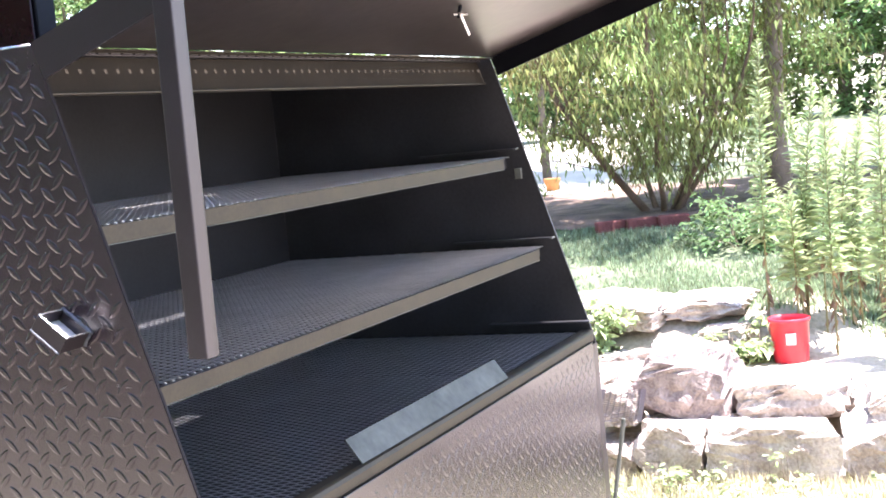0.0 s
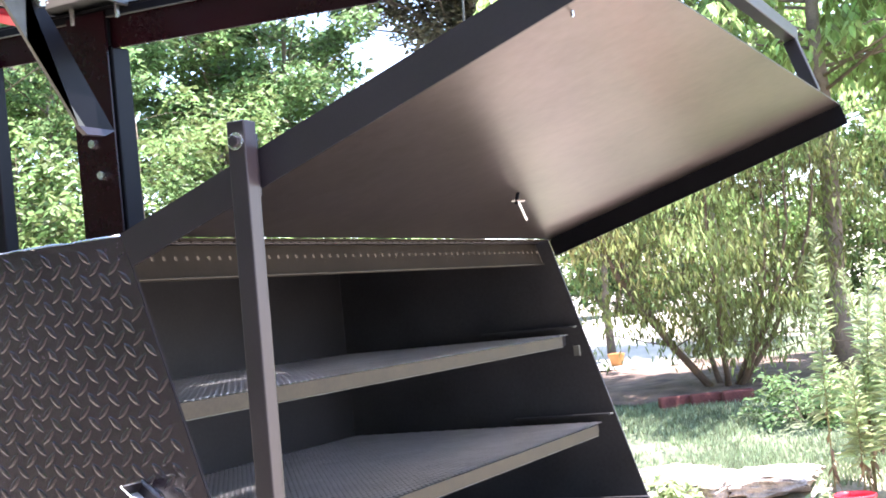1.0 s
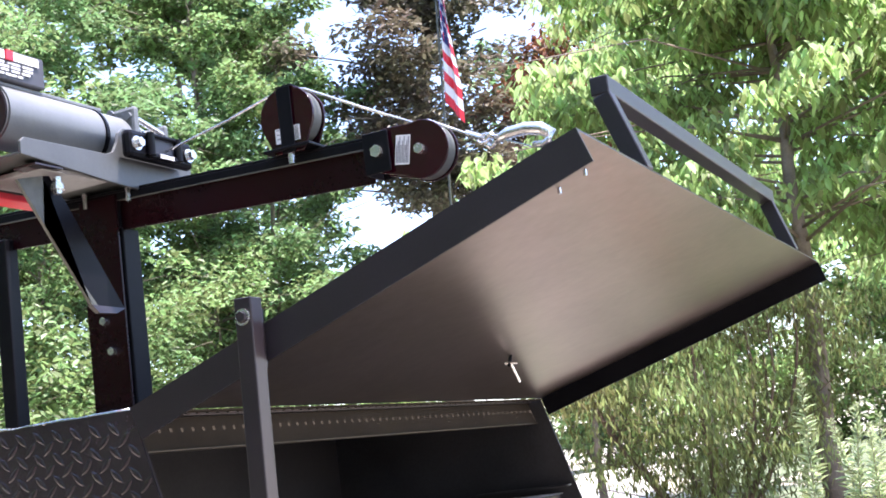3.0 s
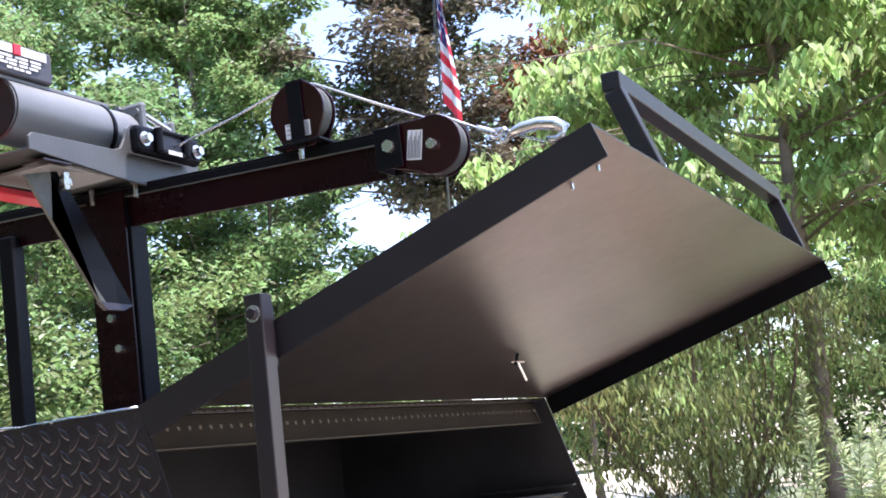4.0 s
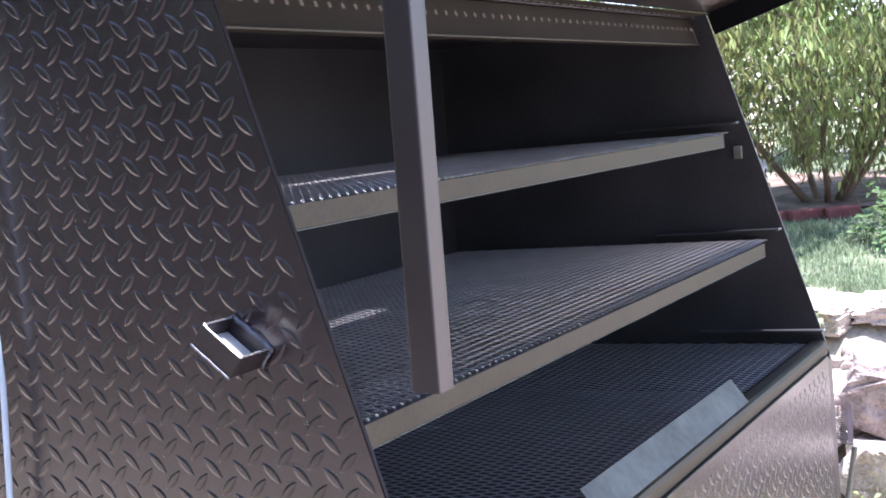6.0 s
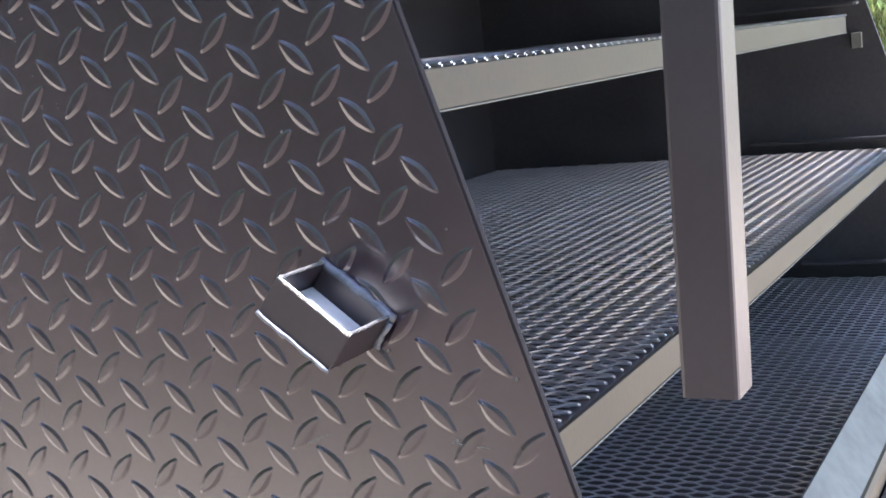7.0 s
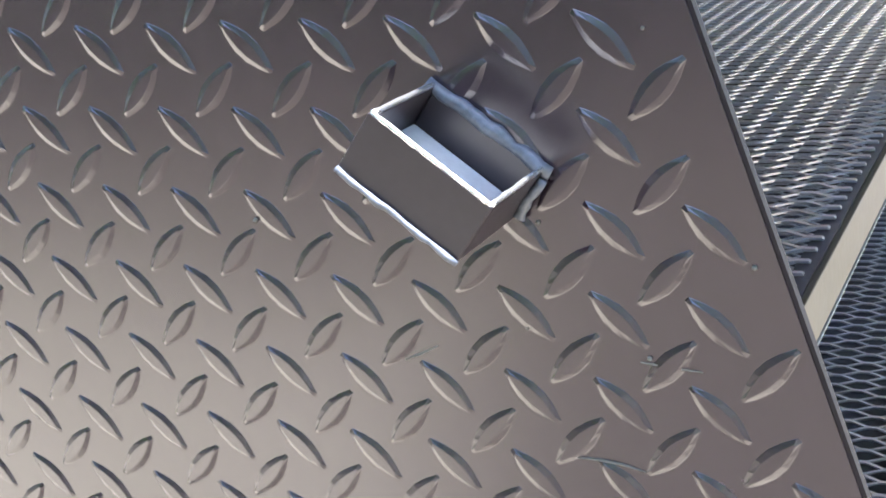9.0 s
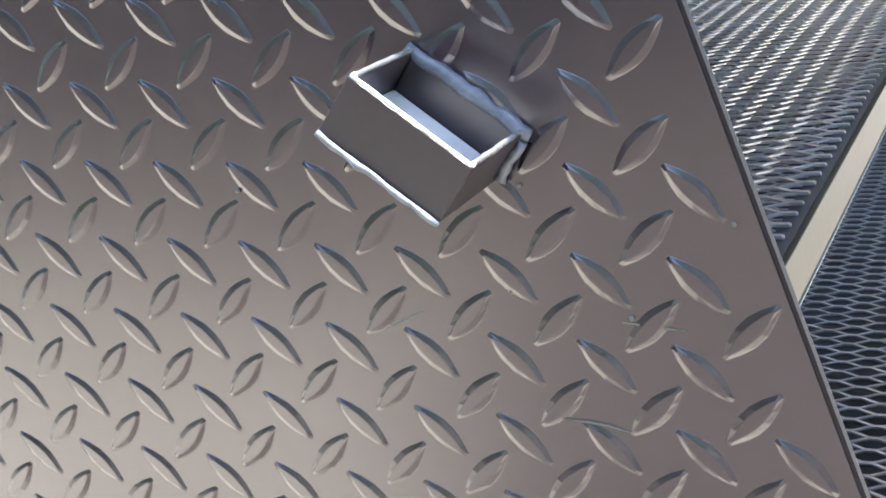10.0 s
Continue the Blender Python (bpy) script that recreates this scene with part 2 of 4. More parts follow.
left_panel = part("side_panel", side_panel(0.0, 0.007), M_PLATE, cooker, "dark brown tread plate side")
part("edge_strip", prism([(0.0004, edge_y(TOP) - 0.0026, TOP - 0.001), (0.0004, edge_y(TOP) - 0.0004, TOP - 0.001), (0.0004, edge_y(BELT) - 0.0004, BELT), (0.0004, edge_y(BELT) - 0.0026, BELT)], (0.0066, 0, 0)), M_EDGE, left_panel, "dull ground front edge")
right_panel = part("side_panel", side_panel(WIDE, WIDE + 0.008), M_INNER, cooker, "sooty side wall with a sloping front edge")
part("inner_lining", prism([(0.009, edge_y(1.66) + 0.012, 1.655), (0.009, edge_y(BELT) + 0.012, BELT + 0.01), (0.009, DEEP - 0.012, BELT + 0.01), (0.009, DEEP - 0.012, 1.655)], (0.004, 0, 0)), M_INNER, cooker)
part("back_wall", box(0.014, WIDE - 0.003, DEEP - 0.01, DEEP - 0.002, FOOT, TOP - 0.01), M_BACK, cooker)
roof = part("roof", box(0.008, WIDE - 0.001, 0.200, 0.415, TOP - 0.012, TOP - 0.004, 0.001), M_PAINT, cooker, "dark flat roof plate")
part("roof_sheet", box(0.008, WIDE - 0.001, 0.475, DEEP, TOP - 0.012, TOP - 0.004, 0.001), M_PAINT, roof)
part("seam_strip", box(0.008, 0.66, 0.405, 0.485, TOP - 0.0035, TOP - 0.0015), M_PAINT, roof)
part("seam_strip", box(1.06, WIDE - 0.001, 0.405, 0.485, TOP - 0.0035, TOP - 0.0015), M_PAINT, roof)
part("floor_plate", box(0.014, WIDE - 0.003, -0.08, DEEP - 0.012, FOOT, FOOT + 0.006), M_INNER, cooker)
# slot and ragged weld along the roof's left edge
bm = hose([(0.006 + 0.002 * math.sin(i * 2.1), 0.175 + i * 0.045, TOP + 0.001 + 0.0015 * math.sin(i * 3.3)) for i in range(12)], [0.004 + 0.0015 * math.sin(i * 1.7) for i in range(12)], 7)
part("weld_bead", bm, M_ZINC, cooker, "rough bright weld along the top edge", True)
part("trim_strip", box(0.012, 0.05, 0.24, 0.62, TOP - 0.004, TOP + 0.004, 0.001), M_BLACK, cooker)

# header over the opening
header = part("header", prism([(0.008, 0.192, 1.588), (0.008, 0.196, 1.588), (0.008, 0.218, 1.658), (0.008, 0.214, 1.658)], (WIDE - 0.009, 0, 0)), M_BROWN, cooker, "brown mill-scale header strip with a bright lower lip")
part("header_lip", box(0.008, WIDE - 0.002, 0.186, 0.224, 1.5835, 1.5875, 0.0008), M_STRIP, header)
# stitch-welded hinge, open between the stitches
for k in range(54):
    x = 0.10 + k * 0.0388
    part("hinge_knuckle", rod((x, 0.1948, 1.667), (x + 0.029, 0.1948, 1.667), 0.0050, None, 8), M_PAINT, header)

part("hinge_leaf", box(0.008, WIDE - 0.004, 0.152, 0.1935, 1.6645, 1.6675), M_BROWN, header)

# lower front
front = part("front_panel", box(0.008, WIDE - 0.055, -0.121, -0.114, FOOT, BELT - 0.002, 0.001), M_PLATE, cooker, "tread plate lower front")
part("belt_rail", box(0.009, WIDE - 0.003, -0.112, -0.062, BELT - 0.012, Z4 - 0.002, 0.012), M_STRIP, cooker, "square steel rail along the foot of the opening")
part("corner_angle", box(WIDE - 0.053, WIDE - 0.002, -0.119, -0.113, FOOT, BELT - 0.012, 0.001), M_PAINT, cooker)

# ---- tread lugs ----
LA, LB, LY, LZ, LT = 0.05018, 0.04722, 0.0753, 1.3040, 0.0283


def lug_shape(a, length=0.0405, wide=0.0144, high=0.0014):
    """Vertices and faces of one raised lug, lying in the plane of x = 0 and pointing to -x, at the angle a: a lens with blunt ends, bevelled flanks and a flat top."""
    out = []
    half = length / 2
    outline = [(-1.0, -0.20), (-0.62, -0.66), (-0.22, -0.96), (0.22, -0.96), (0.62, -0.66), (1.0, -0.20), (1.0, 0.20), (0.62, 0.66), (0.22, 0.96), (-0.22, 0.96), (-0.62, 0.66), (-1.0, 0.20)]
    n = len(outline)
    for su, sv, h in ((1.0, 1.0, 0.0), (0.975, 0.93, -high * 0.2), (0.83, 0.52, -high * 0.94), (0.80, 0.46, -high)):
        for u, v in outline:
            u, v = u * half * su, v * wide / 2 * sv
            out.append((h, u * math.cos(a) - v * math.sin(a), u * math.sin(a) + v * math.cos(a)))
    fs = [(r * n + i, r * n + (i + 1) % n, (r + 1) * n + (i + 1) % n, (r + 1) * n + i) for r in (0, 1, 2) for i in range(n)]
    fs.append(tuple(range(3 * n, 4 * n)))
    return out, fs


def lug_places():
    for j in range(-10, 32):
        for c in range(-6, 24):
            for k, a in ((0, 0.785), (0.5, -0.785)):
                y = LY + (c + k) * LA + (j + k) * LB * LT
                z = LZ - (j + k) * LB + (c + k) * LA * LT
                if FOOT + 0.02 < z < TOP - 0.018 and max(edge_y(max(z, BELT)) + 0.016, -0.09) < y < DEEP - 0.02:
                    yield y, z, a


lug_meshes = {}
for a in (0.785, -0.785):
    v, fs = lug_shape(a)
    lug_meshes[a] = raw("lug", v, fs, M_PLATE)
near, far = [], []
for y, z, a in lug_places():
    (near if y < 0.43 and 0.965 < z < 1.40 else far).append((y, z, a))
vs, fs = [], []
for y, z, a in far:
    v, f = lug_shape(a)
    o = len(vs)
    vs += [(p[0], p[1] + y, p[2] + z) for p in v]
    fs += [tuple(i + o for i in q) for q in f]
# the lower front carries the same lugs, turned to face forwards
for j in range(0, 15):
    for c in range(0, 44):
        for k, a in ((0, -0.785), (0.5, 0.785)):
            x, z = 0.035 + (c + k) * LA, BELT - 0.044 - (j + k) * LB
            if x < WIDE - 0.08 and z > FOOT + 0.03:
                v, f = lug_shape(a, 0.036, 0.0144, 0.0018 if a < 0 else 0.0011)
                o = len(vs)
                vs += [(p[1] + x, -0.121 + p[0], p[2] + z) for p in v]
                fs += [tuple(i + o for i in reversed(q)) for q in f]
more = new("lug_field", raw("lug_field", vs, fs, M_PLATE))
more.parent = cooker
tagged(more, "rows of raised lugs on the tread plate", kind="stuff")

# ---- grates ----


def grate_mesh(x0, x1, y0, y1, z, pitch=0.0117, long=0.0508, face=0.0034, thick=0.0016, material=None):
    """Raised expanded metal: wavy strands, each a flat ribbon tilted up, that touch at the bonds."""
    vs, fs = [], []
    rows = int((x1 - x0) / pitch)
    steps = int((y1 - y0) / (long / 6))
    wave = (1.0, 1.0, 0.0, -1.0, -1.0, 0.0)
    ct, st = math.cos(0.10), math.sin(0.10)
    ring = [(u * ct - w * st, u * st + w * ct) for u, w in ((face / 2, -thick / 2), (face / 2, thick / 2), (-face / 2, thick / 2), (-face / 2, -thick / 2))]
    for r in range(rows + 1):
        base = len(vs)
        sgn = 1 if r % 2 else -1
        for s in range(steps + 1):
            wob = wave[s % 6] * sgn
            x, y = x0 + r * pitch + wob * pitch * 0.31, y0 + s * long / 6
            for dx, dz in ring:
                vs.append((x + dx, y, z + dz + 0.0010 * wob))
        fs.append((base, base + 1, base + 2, base + 3))
        for s in range(steps):
            a, b = base + s * 4, base + s * 4 + 4
            for i in range(4):
                fs.append((a + i, a + (i + 1) % 4, b + (i + 1) % 4, b + i))
        fs.append((b + 3, b + 2, b + 1, b))
    return raw("grate_mesh", vs, fs, material or M_MESH)


def shelf(z, y0, xr, label):
    """A pull-out grate: an angle-iron front, two side runners and the expanded metal."""
    s = thing("grate_shelf", label, "grate shelf", "grates in the smoker")
    part("front_angle", box(0.011, xr, y0, y0 + 0.0045, z - 0.036, z - 0.001, 0.0008), M_STRIP, s, "bare tan angle-iron front")
    part("edge_line", box(0.012, xr - 0.001, y0 - 0.0012, y0 + 0.003, z - 0.0378, z - 0.0362, 0.0004), M_GALV, s, "thin pale strip along the lower edge")
    part("top_flange", box(0.011, xr, y0 + 0.005, y0 + 0.019, z - 0.0055, z - 0.0015, 0.0006), M_PAINT, s, "dark upper leg of the angle")
    g = new("grate_mesh", grate_mesh(0.018, WIDE - 0.03, y0 + 0.010, DEEP - 0.03, z + 0.001))
    g.parent = s
    part("runner", box(0.014, 0.04, y0 + 0.036, DEEP - 0.02, z - 0.036, z - 0.003, 0.001), M_INNER, s)
    part("runner", box(WIDE - 0.034, WIDE - 0.005, y0 + 0.036, DEEP - 0.02, z - 0.036, z - 0.003, 0.001), M_INNER, s)
    part("back_angle", box(0.042, WIDE - 0.036, DEEP - 0.028, DEEP - 0.014, z - 0.036, z - 0.003, 0.001), M_INNER, s)
    return s


shelf(Z2, edge_y(Z2) + 0.034, WIDE - 0.12, "upper expanded-metal grate with a tan angle-iron front")
shelf(Z3, edge_y(Z3) + 0.034, WIDE - 0.11, "middle expanded-metal grate with a tan angle-iron front")
low = thing("grate_shelf", "lowest expanded-metal grate behind the front rail", "grate shelf", "grates in the smoker")
g = new("grate_mesh", grate_mesh(0.018, WIDE - 0.03, -0.06, DEEP - 0.03, Z4 - 0.008))
g.parent = low
part("runner", box(0.014, 0.04, -0.05, DEEP - 0.02, Z4 - 0.045, Z4 - 0.012, 0.001), M_INNER, low)
part("runner", box(WIDE - 0.034, WIDE - 0.005, -0.05, DEEP - 0.02, Z4 - 0.045, Z4 - 0.012, 0.001), M_INNER, low)
part("pan", box(0.014, WIDE - 0.005, -0.05, DEEP - 0.014, Z4 - 0.16, Z4 - 0.155), M_INNER, low, "dark drip pan beneath")
# small ledges and clips on the right wall
for z, dy in ((Z2, 0.03), (Z3, 0.02), (Z4, 0.0)):
    y = edge_y(z) + dy
    led = part("ledge", box(WIDE - 0.035, WIDE - 0.001, y + 0.0, y + 0.35, z + 0.022, z + 0.028, 0.001), M_INNER, cooker)
    part("weld_bead", rod((WIDE - 0.03, y - 0.002, z + 0.025), (WIDE - 0.004, y - 0.004, z + 0.026), 0.0035, None, 8), M_GALV, led, "", True)
part("clip", box(WIDE - 0.014, WIDE - 0.001, edge_y(Z2) + 0.02, edge_y(Z2) + 0.042, Z2 - 0.075, Z2 - 0.04, 0.001), M_GALV, cooker)

# galvanised deflector leaning on the lowest grate
defl = prism([(0.56, -0.1065, 0.7485), (0.56, -0.1035, 0.7475), (0.56, -0.066, 0.800), (0.56, -0.069, 0.801)], (0.875, 0, 0))
single("deflector_plate", defl, M_GALV, "galvanised steel strip leaning against the front rail", "metal strip")

# ---- lid ----
LID_IN, LID_OUT_L, LID_OUT_R = (0.163, 1.672), (-0.862, 2.026), (-0.860, 1.976)
lid = thing("lid", "wide raised sheet-steel lid with dark flanged sides", "lid", at=(0, 0, 0))


def lid_pt(u, v, h=0.0):
    """u across (0 left, 1 right), v outwards from the hinge, h above the sheet."""
    yo = LID_OUT_L[0] * (1 - u) + LID_OUT_R[0] * u
    zo = LID_OUT_L[1] * (1 - u) + LID_OUT_R[1] * u
    y, z = LID_IN[0] * (1 - v) + yo * v, LID_IN[1] * (1 - v) + zo * v
    n = Vector((0, zo - LID_IN[1], -(yo - LID_IN[0]))).normalized()
    return Vector((u * (WIDE + 0.012) - 0.006, y, z)) + n * h


def lid_slab(u0, u1, v0, v1, h0, h1, nu=12, nv=6):
    b = bmesh.new()
    g = {}
    for k, h in ((0, h0), (1, h1)):
        for i in range(nu + 1):
            for j in range(nv + 1):
                g[k, i, j] = b.verts.new(lid_pt(u0 + (u1 - u0) * i / nu, v0 + (v1 - v0) * j / nv, h))
    for i in range(nu):
        for j in range(nv):
            b.faces.new((g[0, i, j], g[0, i + 1, j], g[0, i + 1, j + 1], g[0, i, j + 1]))
            b.faces.new((g[1, i, j], g[1, i, j + 1], g[1, i + 1, j + 1], g[1, i + 1, j]))
    for i in range(nu):
        for j in (0, nv):
            b.faces.new((g[0, i, j], g[1, i, j], g[1, i + 1, j], g[0, i + 1, j]))
    for j in range(nv):
        for i in (0, nu):
            b.faces.new((g[0, i, j], g[0, i, j + 1], g[1, i, j + 1], g[1, i, j]))
    return b


part("sheet", lid_slab(0.003, 0.997, 0.004, 1.0, -0.003, 0.0), M_MILL, lid, "satin bare steel underside")
part("skin", lid_slab(0.003, 0.997, 0.004, 1.0, 0.0005, 0.003), M_PAINT, lid, "dark painted top")
part("flange", lid_slab(-0.0005, 0.0022, 0.0, 1.0, -0.066, 0.0035, 1, 6), M_PAINT, lid, "dark left flange")
part("flange", lid_slab(0.9978, 1.0005, 0.0, 1.0, -0.066, 0.0035, 1, 6), M_BLACK, lid, "right flange, coloured blacker than the left")
# handle loop on the outer edge
p = [lid_pt(0.192, 0.985, 0.003), lid_pt(0.192, 0.985, 0.188), lid_pt(0.850, 0.985, 0.170), lid_pt(0.850, 0.985, 0.003)]
hoop = part("handle", bar(p[0], p[1], 0.04, 0.04, 0.003, (0, 1, 0)), M_PAINT, lid, "square-tube lifting handle")
part("handle_bar", bar(p[1] + Vector((-0.02, 0, 0.0205)), p[2] + Vector((0.02, 0, 0.0205)), 0.04, 0.04, 0.003, (0, 0, 1)), M_PAINT, hoop)
part("handle_leg", bar(p[3], p[2], 0.04, 0.04, 0.003, (0, 1, 0)), M_PAINT, hoop)
# toggle pin, screws
q = lid_pt(0.585, 0.287, -0.003)
pin = part("toggle_pin", rod(q, q + Vector((-0.02, 0.0, -0.03)), 0.005, None, 8), M_BLACK, lid, "dark stud with a bright split pin")
part("split_pin", rod(q + Vector((-0.02, 0.012, -0.022)), q + Vector((-0.01, -0.022, -0.024)), 0.004, None, 8), M_ZINC, pin)
part("split_pin", rod(q + Vector((-0.014, -0.004, -0.025)), q + Vector((0.03, -0.004, -0.075)), 0.004, None, 8), M_ZINC, pin)
for u, v in ((0.09, 0.9375), (0.096, 0.878)):
    q = lid_pt(u, v, -0.003)
    part("screw", rod(q, q - Vector((0, 0, 0.012)), 0.004, None, 8), M_ZINC, lid)

# ---- prop bar ----
prop = thing("prop_bar", "dark square-tube prop bar hanging from a bolt on the lid", "prop bar")
HANG = Matrix.Translation((0, -0.164, 1.806)) @ Matrix.Rotation(radians(1.1), 4, "X")     # the bolt, and how far the bar leans


def hung(b):
    bmesh.ops.transform(b, matrix=HANG, verts=b.verts)
    return b


# a square tube with open ends
tube = bmesh.new()
ring = lambda h, z: [tube.verts.new((-0.0345 + sx * h, sy * h, z)) for sx, sy in ((-1, -1), (1, -1), (1, 1), (-1, 1))]
rings = [ring(0.0168, -0.702), ring(0.0195, -0.7035), ring(0.0195, 0.0365), ring(0.0168, 0.038)]
inner = [ring(0.0155, 0.037), ring(0.0155, -0.701)]
for q, w in zip(rings + inner, (rings + inner)[1:] + rings[:1]):
    for i in range(4):
        tube.faces.new((q[i], q[(i + 1) % 4], w[(i + 1) % 4], w[i]))
bmesh.ops.bevel(tube, geom=[e for e in tube.edges if abs(e.verts[0].co.z - e.verts[1].co.z) > 0.5], offset=0.003, segments=2, affect="EDGES", profile=0.5)
part("tube", hung(tube), M_PAINT, prop)
part("bolt", hung(rod((-0.066, 0, 0), (-0.0575, 0, 0), 0.011, None, 6, None, 0.001)), M_PAINT, prop, "dark hexagon bolt head")
part("washer", hung(rod((-0.0572, 0, 0), (-0.0542, 0, 0), 0.0165, None, 20)), M_ZINC, prop, "bright washer")
part("lug_plate", hung(box(-0.0145, -0.0085, -0.017, 0.017, -0.10, 0.016, 0.001)), M_PAINT, prop)

# ---- socket on the side ----
socket = thing("prop_socket", "short rectangular steel tube socket welded to the tread plate", "socket")
A0, DOWN = Vector((0, 0.169, 1.193)), Vector((0, -0.778, -0.628))
AX = Vector((0, 0.628, -0.778))
def sk(x, d, h):
    return Vector((x, 0, 0)) + A0 + DOWN * d + AX * h
def sk_box(x0, x1, d0, d1, h0, h1, bevel=0.0015):
    m = Matrix((Vector((1, 0, 0)), DOWN, AX)).transposed().to_4x4()
    m.translation = A0
    return box(x0, x1, d0, d1, h0, h1, bevel, None, m)
part("wall", sk_box(-0.070, -0.0668, 0, 0.073, 0, 0.034, 0.0008), M_PAINT, socket)
part("wall", sk_box(-0.0665, -0.001, 0, 0.0032, 0.0005, 0.034, 0.0008), M_PAINT, socket)
part("wall", sk_box(-0.0665, -0.001, 0.0698, 0.073, 0.0005, 0.034, 0.0008), M_PAINT, socket)
part("wall", sk_box(-0.0040, -0.0005, 0.0035, 0.0695, 0.001, 0.034, 0.0008), M_PAINT, socket)
part("floor", sk_box(-0.0665, -0.0045, 0.0035, 0.0695, 0.023, 0.029), M_PALE_STEEL, socket, "bright bare steel bottom")
rng = random.Random(3)
def bead(name, a, b, r, n=14, material=None, label="blued weld bead", rough=0.25):
    pts = [a.lerp(b, i / n) + Vector((rng.uniform(-1, 1), rng.uniform(-1, 1), rng.uniform(-1, 1))) * r * rough for i in range(n + 1)]
    part(name, hose(pts, [r * rng.uniform(1 - rough, 1 + rough) for _ in pts], 8), material or M_WELD, socket, label, True)
bead("weld", sk(-0.002, -0.002, 0.001), sk(-0.002, 0.076, 0.001), 0.0036)
bead("weld", sk(-0.071, 0.0, 0.034), sk(-0.071, 0.074, 0.034), 0.0018)
bead("rim", sk(-0.0684, 0.001, 0), sk(-0.0684, 0.072, 0), 0.0015, 20, M_ZINC, "bright sawn rim", 0.12)
bead("rim", sk(-0.068, 0.0016, 0), sk(-0.004, 0.0016, 0), 0.0015, 18, M_ZINC, "bright sawn rim", 0.12)
bead("rim", sk(-0.068, 0.0714, 0), sk(-0.004, 0.0714, 0), 0.0015, 18, M_ZINC, "bright sawn rim", 0.12)
bead("weld", sk(-0.006, 0.075, 0.004), sk(-0.004, 0.075, 0.03), 0.003, 6)

# ---- gantry, winch and pulleys ----
gantry = thing("winch_gantry", "dark red and black steel posts and beam carrying the winch", "gantry")
post = part("post", box(0.035, 0.088, 0.176, 0.282, TOP - 0.002, 2.058, 0.003), M_BLACK, gantry)
part("post_face", box(0.0235, 0.0295, 0.18, 0.279, TOP, 2.128, 0.001), M_RED, post, "dark red side")
part("post_head", box(0.0297, 0.0385, 0.178, 0.281, 2.0585, 2.128, 0.001), M_BLACK, post)
for y, z in ((0.215, 1.80), (0.23, 1.865)):
    part("bolt", rod((0.010, y, z), (0.0235, y, z), 0.009, None, 6), M_ZINC, post)
part("post", box(0.014, 0.052, 0.485, 0.523, TOP - 0.002, 2.09, 0.003), M_BLACK, gantry)
YB = [(-0.432, 2.115), (1.05, 2.172)]
def beam_z(y):
    return YB[0][1] + (y - YB[0][0]) * (YB[1][1] - YB[0][1]) / (YB[1][0] - YB[0][0])
beam = part("beam", prism([(0.04, YB[0][0], YB[0][1] - 0.090), (0.04, YB[0][0], YB[0][1] - 0.006), (0.04, YB[1][0], YB[1][1] - 0.006), (0.04, YB[1][0], YB[1][1] - 0.078)], (0.006, 0, 0), None, 0.001), M_RED, gantry, "dark red angle-iron beam")
part("beam_flange", prism([(0.030, YB[0][0], YB[0][1] - 0.005), (0.030, YB[0][0], YB[0][1]), (0.030, YB[1][0], YB[1][1]), (0.030, YB[1][0], YB[1][1] - 0.005)], (0.10, 0, 0), None, 0.001), M_BLACK, beam)
part("beam_web", prism([(0.125, YB[0][0], YB[0][1] - 0.055), (0.125, YB[0][0], YB[0][1] - 0.006), (0.125, YB[1][0], YB[1][1] - 0.006), (0.125, YB[1][0], YB[1][1] - 0.055)], (0.006, 0, 0), None, 0.001), M_RED, beam)

# shade on the web below the flange, put in as a black strip
lip = part("beam_shade", prism([(0.0295, YB[0][0], YB[0][1] - 0.022), (0.0295, YB[0][0], YB[0][1] - 0.006), (0.0295, YB[1][0], YB[1][1] - 0.006), (0.0295, YB[1][0], YB[1][1] - 0.020)], (0.006, 0, 0), None, 0.001), M_BLACK, beam, "black strip for the shade under the flange")
part("pale_line", prism([(0.029, YB[0][0], YB[0][1] - 0.0242), (0.029, YB[0][0], YB[0][1] - 0.0222), (0.029, YB[1][0], YB[1][1] - 0.0202), (0.029, YB[1][0], YB[1][1] - 0.0222)], (0.0065, 0, 0)), M_GALV, lip, "thin pale line below the black strip")

# ---- winch ----
winch = thing("electric_winch", "grey electric winch with a black fairlead bolted above the beam", "winch")
tray_poly = [(-0.405, 0.03, 2.114), (-0.405, 0.03, 2.138), (-0.395, 0.03, 2.147), (-0.175, 0.03, 2.151), (-0.155, 0.03, 2.158), (-0.142, 0.03, 2.178), (-0.135, 0.03, 2.200), (-0.12, 0.03, 2.212), (0.03, 0.03, 2.212), (0.085, 0.03, 2.200), (0.098, 0.03, 2.092), (-0.06, 0.03, 2.090), (-0.18, 0.03, 2.096), (-0.30, 0.03, 2.106)]
tray = part("mounting_tray", prism(tray_poly, (0, 0.007, 0), None, 0.0015), M_TRAY, winch, "pressed grey mounting tray")
part("tray_floor", box(-0.404, 0.097, 0.038, 0.235, 2.115, 2.120, 0.001), M_TRAY, tray)
part("tray_back", box(-0.404, 0.097, 0.236, 0.243, 2.098, 2.15, 0.001), M_TRAY, tray)
motor = part("motor", rod((-0.388, 0.125, 2.212), (-0.12, 0.125, 2.212), 0.059, None, 48, None, 0.004), M_GREY, winch, "grey motor cylinder", True)
part("end_cap", rod((-0.3935, 0.125, 2.212), (-0.3885, 0.125, 2.212), 0.0575, None, 48, None, 0.002), M_PAINT, motor, "dark flat motor end", True)
